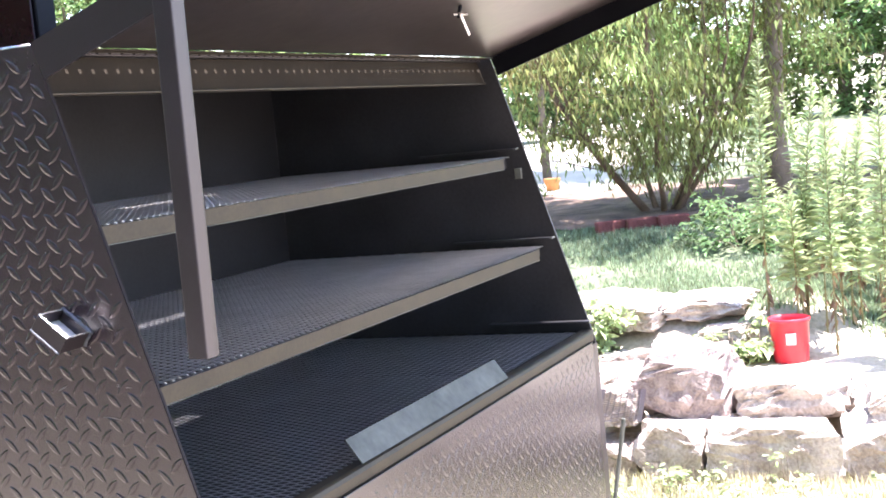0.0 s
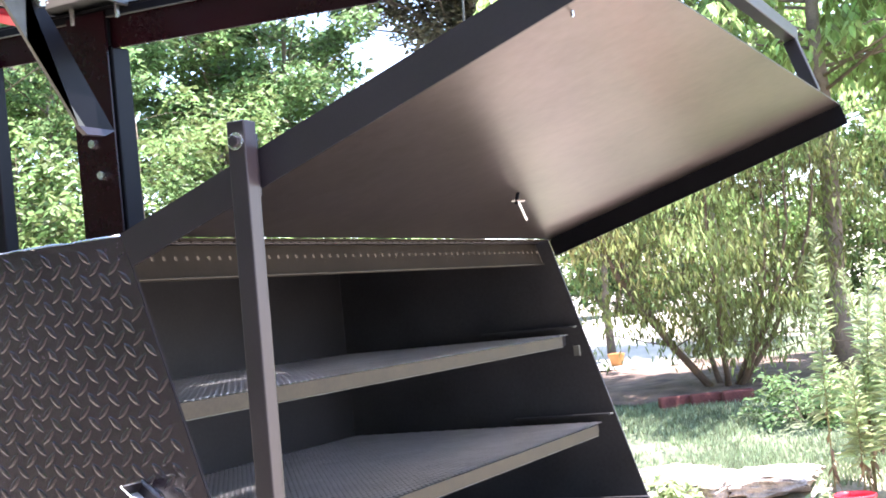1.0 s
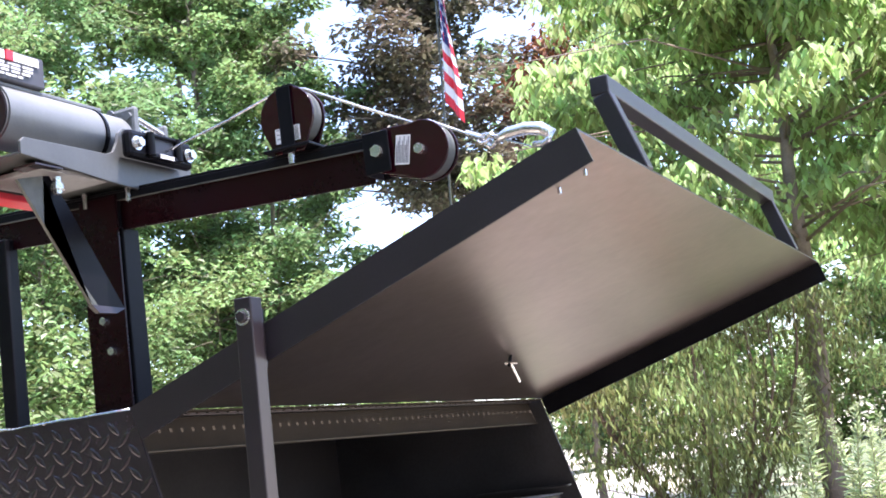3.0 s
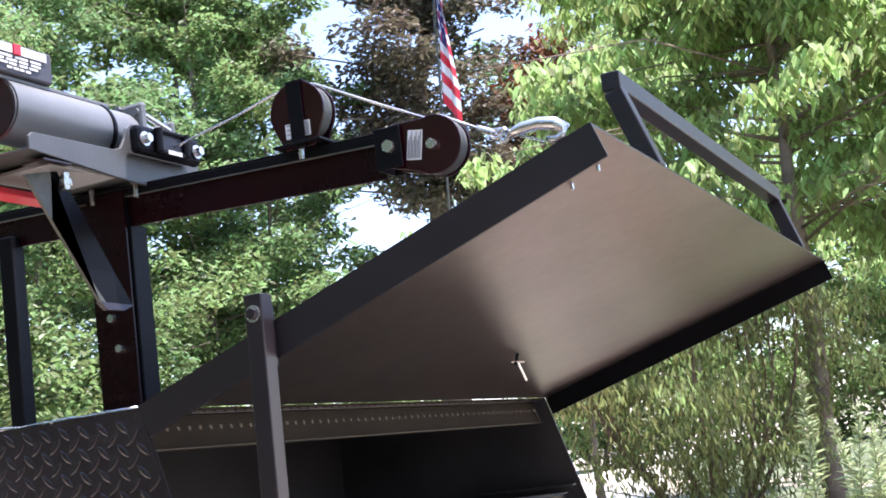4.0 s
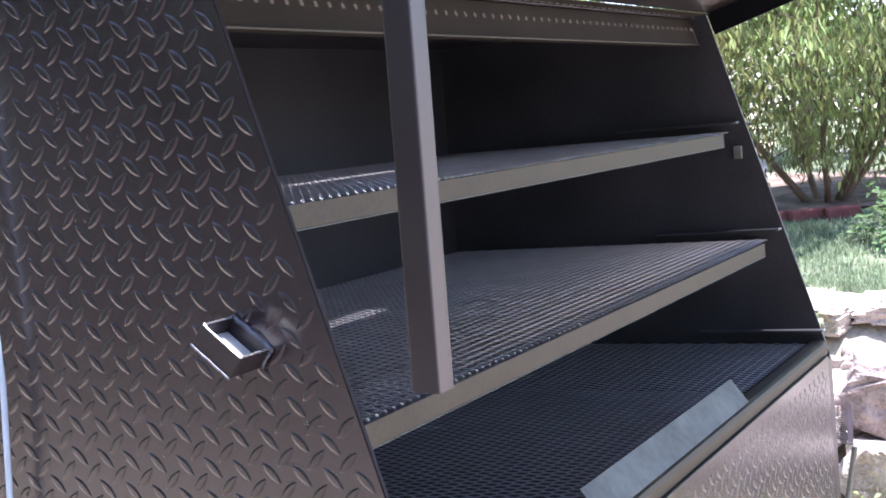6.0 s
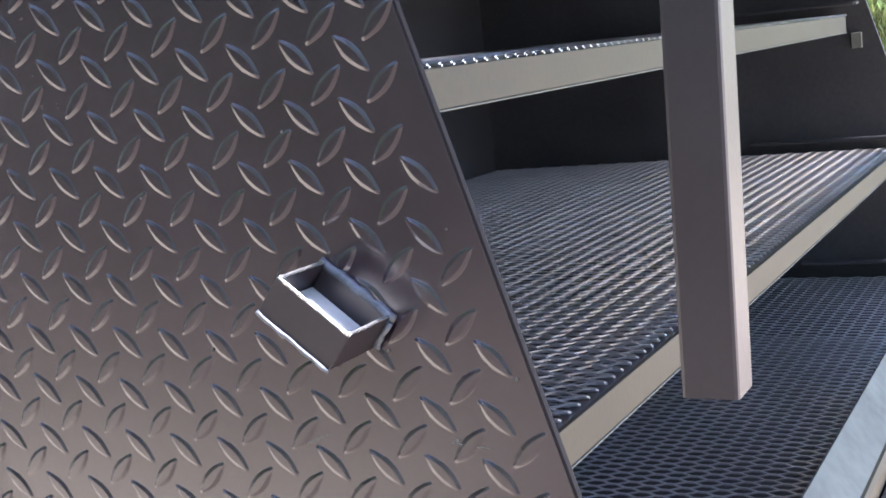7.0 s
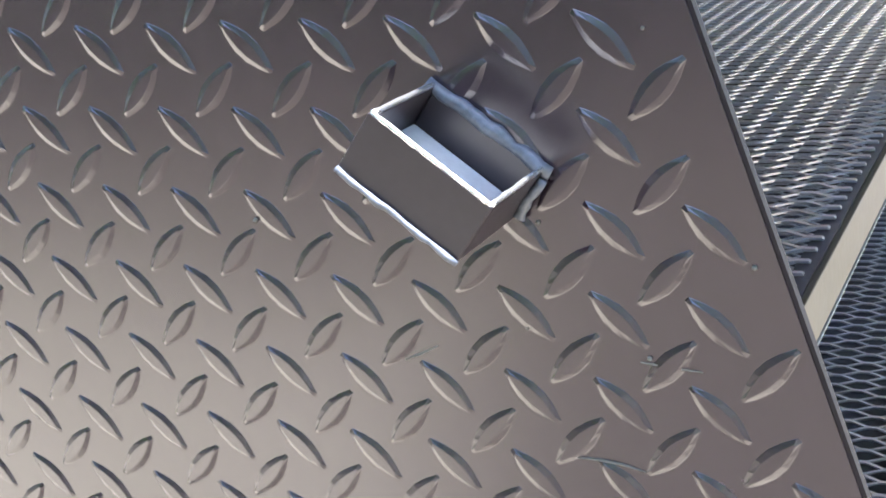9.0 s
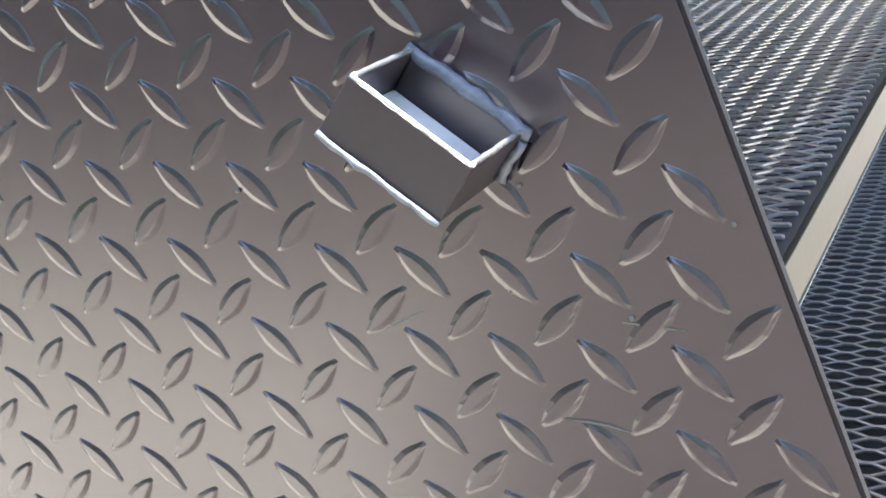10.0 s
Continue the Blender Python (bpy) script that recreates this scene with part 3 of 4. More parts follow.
part("motor_band", rod((-0.128, 0.125, 2.212), (-0.117, 0.125, 2.212), 0.0615, None, 48, None, 0.002), M_BLACK, motor, "", True)
part("gear_case", rod((-0.116, 0.125, 2.212), (-0.036, 0.125, 2.212), 0.0575, None, 48, None, 0.004), M_GREY, motor, "", True)
part("drum_flange", box(-0.034, -0.016, 0.066, 0.184, 2.150, 2.286, 0.008), M_GREY, winch)
part("drum", rod((-0.015, 0.125, 2.21), (0.070, 0.125, 2.21), 0.034, None, 24), M_ZINC, winch, "drum wound with wire rope")
part("drum_flange", box(0.071, 0.084, 0.072, 0.178, 2.150, 2.264, 0.006), M_GREY, winch)
part("gearbox", rod((0.087, 0.125, 2.200), (0.13, 0.125, 2.200), 0.040, None, 40, None, 0.006), M_GREY, winch)
for dy, dz in ((-0.045, 0.048), (0.0, 0.062), (0.045, 0.048)):
    part("tie_rod", rod((-0.016, 0.125 + dy, 2.216 + dz), (0.0705, 0.125 + dy, 2.205 + dz * 0.8), 0.006, None, 12), M_ZINC, winch, "", True)
    part("bolt", rod((-0.041, 0.125 + dy, 2.216 + dz), (-0.034, 0.125 + dy, 2.216 + dz), 0.008, None, 12), M_GREY, winch)
FX = lambda x: -0.145 + (x + 0.11) * 0.86
fair = part("fairlead", box(FX(-0.11), FX(0.125), -0.004, 0.020, 2.144, 2.202, 0.010), M_BLACK, winch, "black hawse fairlead with an oblong mouth")
part("mouth", box(FX(-0.050), FX(0.062), -0.0065, -0.0045, 2.160, 2.190, 0.001), M_INK, fair)
for x in (-0.045, 0.055):
    part("roller", rod((FX(x), -0.011, 2.152), (FX(x), -0.011, 2.198), 0.009, None, 14), M_BLACK, fair, "", True)
part("lip", box(FX(-0.05), FX(0.06), -0.015, -0.006, 2.147, 2.159, 0.004), M_BLACK, fair)
part("lip", box(FX(-0.05), FX(0.06), -0.015, -0.006, 2.190, 2.199, 0.004), M_BLACK, fair)
part("label", box(FX(-0.02), FX(0.03), -0.0165, -0.0153, 2.149, 2.157), M_WHITE, fair, "small white sticker")
for x in (-0.088, 0.103):
    bo = part("bolt", rod((FX(x), -0.020, 2.172), (FX(x), -0.006, 2.172), 0.010, None, 6, None, 0.001), M_ZINC, fair, "bright hexagon bolt")
    part("washer", rod((FX(x), -0.0085, 2.172), (FX(x), -0.0052, 2.172), 0.0145, None, 20), M_ZINC, bo)
plate = part("control_box", box(-0.448, -0.268, 0.085, 0.165, 2.272, 2.333, 0.004), M_INK, winch, "dark control box with white and red lettered label")
part("label_band", box(-0.445, -0.372, 0.0825, 0.0845, 2.312, 2.328), M_WHITE, plate)
part("label_band", box(-0.350, -0.285, 0.0825, 0.0845, 2.312, 2.328), M_WHITE, plate)
part("label_mark", box(-0.370, -0.352, 0.0805, 0.0845, 2.311, 2.330), M_REDP, plate)
for k, (x0, x1, z) in enumerate(((-0.441, -0.290, 2.305), (-0.419, -0.295, 2.298), (-0.408, -0.305, 2.291), (-0.441, -0.413, 2.283), (-0.388, -0.325, 2.283))):
    w = (x1 - x0) / 4
    for q in range(4):
        part("print_line", box(x0 + q * w, x0 + q * w + w * (0.72 + 0.06 * ((k + q) % 3)), 0.0825, 0.0845, z - 0.002, z + 0.002), M_WHITE, plate)
part("base_rail", box(-0.455, -0.10, 0.095, 0.155, 2.2635, 2.2715, 0.002), M_GREY, plate, "flat grey rail on the motor")
part("red_strip", box(-0.541, -0.200, 0.150, 0.200, 2.066, 2.079, 0.003), M_REDP, winch, "bright red strap under the tray")
part("red_cover", box(-0.64, -0.405, 0.10, 0.22, 2.112, 2.126, 0.005), M_REDP, winch, "bright red cover under the motor")
# bounce from the sunlit ground is put into this plate's pale colour
part("foot_plate", box(-0.34, -0.16, 0.045, 0.20, 2.099, 2.1075, 0.002), M_PALE_STEEL, winch, "foot plate coloured pale for light off the ground")
fb = part("foot_bolt", rod((-0.285, 0.06, 2.062), (-0.285, 0.06, 2.094), 0.009, None, 6), M_ZINC, winch)
part("nut", rod((-0.285, 0.06, 2.070), (-0.285, 0.06, 2.080), 0.014, None, 6), M_ZINC, fb)
winch.scale = (1.055, 1.055, 1.055)
winch.location = (0.121, 0.088, -0.079)
# bent flat brace from the tray to the post
brace = part("brace", prism([(-0.205, 0.165, 2.132), (-0.186, 0.165, 2.135), (-0.143, 0.165, 2.085), (0.006, 0.165, 1.882), (-0.077, 0.165, 1.883), (-0.212, 0.165, 2.034)], (0, 0.005, 0)), M_BLACK, gantry, "bent black flat-bar brace")
part("brace_edge", prism([(-0.276, 0.163, 2.116), (-0.2055, 0.163, 2.132), (-0.2125, 0.163, 2.034), (-0.0775, 0.163, 1.883), (-0.096, 0.163, 1.884)], (0, 0.007, 0)), M_GALV, brace, "pale bare edge of the brace")
part("brace_foot", prism([(-0.096, 0.162, 1.883), (0.006, 0.162, 1.8815), (-0.028, 0.158, 1.868), (-0.079, 0.158, 1.867)], (0, 0.012, 0)), M_PAINT, brace, "bent foot of the brace")
part("brace_tab", box(-0.270, -0.195, 0.120, 0.176, 2.1365, 2.141, 0.001), M_PAINT, brace)
for y in (0.26, 0.145):
    part("beam_bolt", rod((0.024, y, beam_z(y) - 0.03), (0.024, y, beam_z(y) + 0.004), 0.006, None, 10), M_ZINC, gantry)

# ---- pulleys, cable and hook ----
rope = thing("winch_cable", "thin bright wire rope running from the winch over two pulleys", "cable")


def snatch(name, c, u, v, w, length, wide, label, waist=0.25, bolted=True):
    """A pulley block: two pear-shaped cheeks about a grooved wheel. c: the axle; u: along to the foot; v: across; w: the axle's way."""
    t = thing(name, label, "pulley", "pulley blocks")
    def cheek(off, thick):
        # a round head that runs straight to a narrower square end
        pts = []
        for i in range(25):
            a = radians(62) + radians(236) * i / 24
            pts.append(c + u * (math.cos(a) * wide) + v * (math.sin(a) * wide) + w * off)
        end = wide * (1 - waist)
        pts += [c + u * (length - 0.004) - v * end + w * off, c + u * length - v * (end - 0.004) + w * off, c + u * length + v * (end - 0.004) + w * off, c + u * (length - 0.004) + v * end + w * off]
        return prism(pts, w * thick, None, 0.0012)
    a = part("cheek", cheek(-0.024, 0.005), M_CHEEK, t, "glossy dark red cheek plate")
    b = part("cheek", cheek(0.019, 0.005), M_CHEEK, t, "glossy dark red cheek plate")
    part("sheave", rod(c - w * 0.0175, c + w * 0.0175, wide * 0.95, None, 40, None, 0.004), M_GALV, t, "pale grooved wheel", True)
    if bolted:
        part("axle_bolt", rod(c - w * 0.036, c - w * 0.0245, 0.0105, None, 6, None, 0.001), M_ZINC, a)
    part("axle_nut", rod(c + w * 0.0245, c + w * 0.034, 0.0125, None, 6, None, 0.001), M_ZINC, b)
    m = Matrix((u, v, w)).transposed().to_4x4()
    m.translation = c - w * 0.0255
    lb = part("label", box(0.022, 0.052, -0.028, 0.028, -0.0006, 0.0003, 0, None, m), M_WHITE, a, "white sticker with fine unreadable print")
    for k in range(9):
        part("print_line", box(0.0245 + 0.003 * k, 0.0258 + 0.003 * k, -0.025, 0.025 - 0.008 * (k % 3), -0.0011, -0.0007, 0, None, m), M_INK, lb)
    return t


P1, P2 = Vector((0.03, -0.272, 2.19)), Vector((0.03, -0.553, 2.061))
b1 = snatch("pulley_block", P1, Vector((0, 0, -1)), Vector((0, 1, 0)), Vector((1, 0, 0)), 0.074, 0.061, "upright dark red pulley block strapped to the beam", 0.42, False)
part("strap", box(0.0, 0.003, -0.288, -0.257, 2.115, 2.248, 0.001), M_BLACK, b1, "black steel strap")
part("strap", box(0.058, 0.061, -0.292, -0.254, 2.115, 2.248, 0.001), M_BLACK, b1)
part("strap_top", box(0.0, 0.061, -0.292, -0.254, 2.2485, 2.2515, 0.001), M_BLACK, b1)
part("foot", box(-0.008, 0.07, -0.325, -0.218, beam_z(-0.27) + 0.001, beam_z(-0.27) + 0.006, 0.001), M_BLACK, b1)
part("foot_bolt", rod((0.008, -0.272, 2.094), (0.008, -0.272, 2.128), 0.006, None, 10), M_ZINC, b1)
b2 = snatch("pulley_block", P2, Vector((0, 0.985, 0.17)).normalized(), Vector((0, -0.17, 0.985)).normalized(), Vector((1, 0, 0)), 0.090, 0.056, "dark red pulley block bolted to the beam's end")
part("bracket", box(-0.004, 0.001, -0.492, -0.437, 2.032, 2.112, 0.002), M_BLACK, b2, "black steel bracket")
part("bracket", box(0.060, 0.065, -0.492, -0.437, 2.032, 2.112, 0.002), M_BLACK, b2)
part("bracket_back", box(0.001, 0.06, -0.442, -0.437, 2.032, 2.112, 0.001), M_BLACK, b2)
part("bolt", rod((-0.014, -0.468, 2.073), (-0.004, -0.468, 2.073), 0.0125, None, 6, None, 0.001), M_ZINC, b2)
HK = Vector((0.016, -0.690, 2.048))
part("rope", hose([(0.085, 0.10, 2.208), (0.08, 0.06, 2.212), (0.055, -0.1, 2.230), (0.03, -0.215, 2.245), (0.03, -0.245, 2.2490), (0.03, -0.272, 2.2500), (0.03, -0.305, 2.243), (0.03, -0.42, 2.180), (0.03, -0.535, 2.119), (0.03, -0.565, 2.118), (0.03, -0.60, 2.097), (0.026, -0.64, 2.074), HK], 0.0027, 8), M_ZINC, rope, "", True)
part("ferrule", rod((0.026, -0.640, 2.074), (0.020, -0.672, 2.057), 0.0065, None, 12), M_ZINC, rope, "crimped sleeve")
hook = thing("tow_hook", "bright zinc-plated safety hook holding the lid's corner", "hook")
part("shank", hose([HK + Vector((0, 0.008 * math.cos(a), 0.012 * math.sin(a))) for a in [i * 0.6283 for i in range(11)]], 0.005, 8), M_ZINC, hook, "eye of the hook", True)
bill = [(-0.010, -0.002), (-0.035, 0.005), (-0.070, 0.006), (-0.100, -0.001), (-0.116, -0.013), (-0.114, -0.026), (-0.100, -0.030), (-0.080, -0.025)]
part("bill", hose([HK + Vector((0, y, z)) for y, z in bill], [0.008, 0.011, 0.012, 0.0125, 0.0115, 0.010, 0.008, 0.005], 14), M_ZINC, hook, "curved bill", True)
part("latch", bar(HK + Vector((0, -0.024, -0.004)), HK + Vector((0, -0.075, -0.028)), 0.011, 0.003, 0.0005), M_ZINC, hook, "spring latch")
part("ring", hose([HK + Vector((0.004 * math.sin(i * 0.6283), 0.012 + 0.013 * math.cos(i * 0.6283), 0.006 + 0.009 * math.sin(i * 0.6283))) for i in range(11)], 0.003, 8), M_ZINC, hook, "thimble in the cable's end", True)
# ---- ground ----
def smooth(a, b, t):
    t = min(1.0, max(0.0, (t - a) / (b - a)))
    return t * t * (3 - 2 * t)


def ground_z(x, y):
    g = -0.15 + 0.17 * smooth(3.62, 3.85, x + 0.05 * math.sin(y * 3)) + 0.06 * smooth(4.0, 5.0, x)
    g += 0.22 * smooth(4.85, 5.35, x - 0.25 * smooth(0.3, -0.6, y)) * smooth(-0.9, -0.1, y)
    g += 0.32 * smooth(5.4, 8.4, x) + 0.36 * smooth(12, 20, x)
    return g


def ground_h(x, y):
    w = 0.035 * noise.noise((x * 0.9, y * 0.9, 0)) + 0.02 * noise.noise((x * 3.1, y * 3.1, 4)) if 2.5 < x < 30 and -5 < y < 20 else 0
    return ground_z(x, y) + w


vs, fs = [], []
xs = [-1500, -400, -100, -30] + [-10 + 0.6 * i for i in range(20)] + [2.2 + 0.12 * i for i in range(90)] + [13 + i for i in range(16)] + [32, 40, 60, 120, 400, 1500]
ys = [-1500, -400, -100, -40, -20, -10, -6] + [-4 + 0.14 * i for i in range(90)] + [9 + i for i in range(12)] + [24, 30, 40, 90, 400, 1500]
for x in xs:
    for y in ys:
        vs.append((x, y, ground_h(x, y)))
for i in range(len(xs) - 1):
    for j in range(len(ys) - 1):
        a = i * len(ys) + j
        fs.append((a, a + len(ys), a + len(ys) + 1, a + 1))
tagged(new("ground", raw("ground", vs, fs, M_GROUND, True)), "dry pale soil sloping up from the stones", "ground", kind="structure")


def spot(x, y, dz=0.0):
    return (x, y, ground_h(x, y) + dz)


def sheet(name, label, category, inside, x0, x1, y0, y1, step, lift, material):
    """A thin sheet that follows the ground where inside(x, y) holds."""
    vs, fs, at = [], [], {}
    nx, ny = int((x1 - x0) / step), int((y1 - y0) / step)
    for i in range(nx):
        for j in range(ny):
            if not inside(x0 + (i + 0.5) * step, y0 + (j + 0.5) * step):
                continue
            q = []
            for a, b in ((i, j), (i + 1, j), (i + 1, j + 1), (i, j + 1)):
                if (a, b) not in at:
                    x, y = x0 + a * step, y0 + b * step
                    at[a, b] = len(vs)
                    vs.append((x, y, ground_h(x, y) + lift))
                q.append(at[a, b])
            fs.append(q)
    return tagged(new(name, raw(name, vs, fs, material, True)), label, category, kind="structure")


sheet("mulch_bed", "brown leaf mulch under the shrub", "ground", lambda x, y: x > 7.75 + 0.25 * noise.noise((x * 2, y * 2, 7)) and y < (2.35 if x > 11.4 else 3.3) + 0.3 * max(0, x - 11.4) + 0.25 * noise.noise((x * 2, y * 2, 9)), 7.3, 12.0, -3.5, 5.2, 0.06, 0.02, M_BED)
sheet("far_turf", "dull green turf beyond the mulch", "ground", lambda x, y: y < 2.35 + 0.3 * (x - 11.4) + 0.25 * noise.noise((x * 2, y * 2, 9)), 12.0, 30, -5, 8.0, 0.2, 0.012, M_TURF)
# unseen dark ground, added so that the tread plate mirrors something dim
sheet("lawn", "unseen dark ground added to dim reflections in the tread plate", "lawn", lambda x, y: (x + 0.2 * noise.noise((x, y, 3)) < -0.75 and y + 0.4 * noise.noise((x, y, 5)) < 1.3) or x + 0.5 * noise.noise((x, y, 6)) < -3.4 or y < -6, -24, 3, -24, 14, 0.5, 0.03, M_DARK_GROUND)
sheet("grass_soil", "shaded dark soil under the patchy grass", "ground", lambda x, y: 5.75 + 0.3 * noise.noise((x * 2, y * 2, 2)) < x < 7.9 and y > -0.9 + 0.3 * noise.noise((x * 2, y * 2, 3)), 5.3, 8.0, -1.3, 3.6, 0.06, 0.004, M_TURF)
# pale drive beyond the shrub
vs, fs = [], []
for i in range(25):
    for j in range(13):
        x, y = 11.4 + i * 0.5, 2.55 + j * 0.36 + i * 0.155
        vs.append((x, y, ground_h(x, y) + 0.03))
for i in range(24):
    for j in range(12):
        a = i * 13 + j
        fs.append((a, a + 13, a + 14, a + 1))
tagged(new("road", raw("road", vs, fs, M_DRIVE, True)), "pale sunlit gravel drive beyond the shrub", "drive", kind="structure")
pot = thing("clay_pot", "small orange clay pot on the gravel drive", "pot", at=spot(12.05, 3.47, 0.035))
part("body", rod((0, 0, 0), (0, 0, 0.11), 0.065, 0.09, 24), M_CLAY, pot)
part("rim", rod((0, 0, 0.111), (0, 0, 0.135), 0.097, 0.097, 24), M_CLAY, pot)

# ---- stones ----


def stone(x, y, z, sx, sy, sz, seed, rz=0.0, rock=0.16, material=None, label="rough pale sandstone boulder in a dry-laid wall", group="stones of the wall"):
    """A quarried block with split faces and broken edges; z is its foot."""
    rng = random.Random(seed)
    b = bmesh.new()
    bmesh.ops.create_cube(b, size=1)
    for _ in range(9):
        n = Vector((rng.choice((-1, 1)) * rng.uniform(0.2, 1), rng.choice((-1, 1)) * rng.uniform(0.2, 1), rng.choice((-1, 1, 1)) * rng.uniform(0.2, 1))).normalized()
        d = (abs(n.x) + abs(n.y) + abs(n.z)) * 0.5 * rng.uniform(0.66, 0.88)
        bmesh.ops.bisect_plane(b, geom=b.verts[:] + b.edges[:] + b.faces[:], plane_co=n * d, plane_no=n, clear_outer=True)
        bmesh.ops.holes_fill(b, edges=[e for e in b.edges if len(e.link_faces) < 2])
    bmesh.ops.triangulate(b, faces=b.faces)
    bmesh.ops.subdivide_edges(b, edges=b.edges[:], cuts=5, use_grid_fill=True)
    o = Vector((rng.uniform(0, 90), rng.uniform(0, 90), rng.uniform(0, 90)))
    for v in b.verts:
        q = v.co.copy()
        k = 1 + rock * (0.55 * noise.noise(q * 2.4 + o) + 0.42 * noise.noise(q * 6.5 + o) + 0.42 * noise.noise(q * 13 + o) + 0.3 * noise.noise(q * 29 + o))
        v.co = Vector((q.x * sx * k, q.y * sy * k, q.z * sz * k))
    lo = min(v.co.z for v in b.verts)
    bmesh.ops.translate(b, verts=b.verts, vec=(0, 0, -lo))
    ob = single("stone", b, material or M_STONE, label, "stone", group)
    ob.matrix_world = pose(x, y, z, rng.uniform(-3, 3), rng.uniform(-3, 3), rz)
    return ob


LOW_ROW = ((3.62, 0.02, 0.34, 0.30, 0.25), (3.60, -0.42, 0.36, 0.56, 0.26), (3.66, -0.84, 0.36, 0.30, 0.27), (3.62, -1.22, 0.36, 0.42, 0.25), (3.6, -1.7, 0.36, 0.46, 0.26), (3.66, 0.30, 0.3, 0.22, 0.16), (3.62, 0.55, 0.3, 0.24, 0.2), (3.7, 0.85, 0.3, 0.32, 0.24))
for i, (x, y, sx, sy, sz) in enumerate(LOW_ROW):
    stone(x, y, -0.17, sx, sy, sz, 100 + i, 4 * (i % 3 - 1), 0.13)
TOP_ROW = ((3.82, -0.02, 0.36, 0.42, 0.30, 0.17), (3.84, -0.47, 0.42, 0.44, 0.17, 0.2), (3.78, -0.98, 0.44, 0.40, 0.16, 0.16), (3.84, -1.45, 0.40, 0.44, 0.16, 0.18), (3.72, 0.30, 0.26, 0.2, 0.15, 0.2), (3.95, 0.6, 0.4, 0.4, 0.16, 0.2))
for i, (x, y, sx, sy, sz, rk) in enumerate(TOP_ROW):
    stone(x, y, 0.06, sx, sy, sz, 120 + i, 7 * (i % 3 - 1), rk, M_STONE2 if i == 0 else None)
BACK = ((4.85, 0.55, 0.6, 0.5, 0.10, 0.26), (5.35, 0.66, 0.55, 0.46, 0.13, 0.16), (5.45, 0.24, 0.6, 0.42, 0.12, 0.17), (4.98, 0.34, 0.26, 0.24, 0.15, 0.16), (4.92, 0.60, 0.24, 0.32, 0.13, 0.15), (5.55, 1.0, 0.8, 0.7, 0.12, 0.18), (4.45, 0.32, 0.3, 0.34, 0.16, 0.08), (4.75, 0.16, 0.3, 0.22, 0.16, 0.09), (4.95, 0.12, 0.22, 0.18, 0.14, 0.10), (4.35, 0.72, 0.4, 0.5, 0.2, 0.05), (4.75, 1.05, 0.5, 0.45, 0.22, 0.10), (5.15, 0.08, 0.3, 0.24, 0.12, 0.18), (4.1, 1.05, 0.5, 0.4, 0.14, 0.03), (4.2, 0.40, 0.4, 0.5, 0.07, 0.06))
for i, (x, y, sx, sy, sz, dz) in enumerate(BACK):
    stone(x, y, ground_h(x, y) - 0.105 + 0.2 * dz, sx, sy, sz, 140 + i, 11 * (i % 5 - 2), 0.22, None, "flat pale sandstone slab on the slope", "slabs on the slope")

# expanded-metal offcut on the stones, a thin steel rod
off = thing("metal_grate", "small dark expanded-metal offcut lying on the stones", "grate")
g = new("grate_mesh", grate_mesh(-0.2, 0.2, -0.09, 0.09, 0, material=M_PAINT))
g.parent = off
part("rim", bar((-0.2, -0.09, 0), (0.2, -0.09, 0), 0.02, 0.006), M_PAINT, off)
part("rim", bar((-0.2, 0.09, 0), (0.2, 0.09, 0), 0.02, 0.006), M_PAINT, off)
off.matrix_world = pose(3.42, 0.20, 0.205, 3, -7, 12)
single("steel_rod", rod((2.39, -0.02, -0.15), (2.42, -0.12, 0.39), 0.008, 0.008, 10), M_GALV, "thin grey steel rod standing in the grass", "rod")

# ---- bucket ----
bk = thing("plastic_bucket", "bright red plastic bucket with a white square label", "bucket", at=spot(4.98, -0.26, 0.0))
k = bmesh.new()
prof = [(0.0, 0.004), (0.082, 0.0), (0.088, 0.006), (0.102, 0.215), (0.108, 0.217), (0.109, 0.235), (0.103, 0.237), (0.098, 0.215), (0.084, 0.012), (0.0, 0.010)]
rings = [[k.verts.new((r * math.cos(6.2832 * j / 36), r * math.sin(6.2832 * j / 36), z)) for j in range(36)] for r, z in prof[1:-1]]
for a, b in zip(rings, rings[1:]):
    for j in range(36):
        k.faces.new((a[j], a[(j + 1) % 36], b[(j + 1) % 36], b[j]))
k.faces.new(rings[0][::-1])
k.faces.new(rings[-1])
part("body", k, M_REDP, bk, "", True)
lk = bmesh.new()
for i in range(6):
    a0, a1 = 3.10 + i * 0.085, 3.10 + (i + 1) * 0.085
    f = lk.faces.new([lk.verts.new((r * math.cos(a), r * math.sin(a), z)) for a, r, z in ((a0, 0.0965, 0.105), (a1, 0.0965, 0.105), (a1, 0.1015, 0.165), (a0, 0.1015, 0.165))])
part("label", lk, M_WHITE, bk, "white square sticker")
part("bail", hose([(0.108 * math.cos(a), 0.108 * math.sin(a), 0.222 - 0.10 * math.sin(a + 0.94)) for a in [-0.94 + i * 0.2244 for i in range(15)]], 0.003, 6), M_ZINC, bk, "thin wire handle", True)

# ---- plants ----


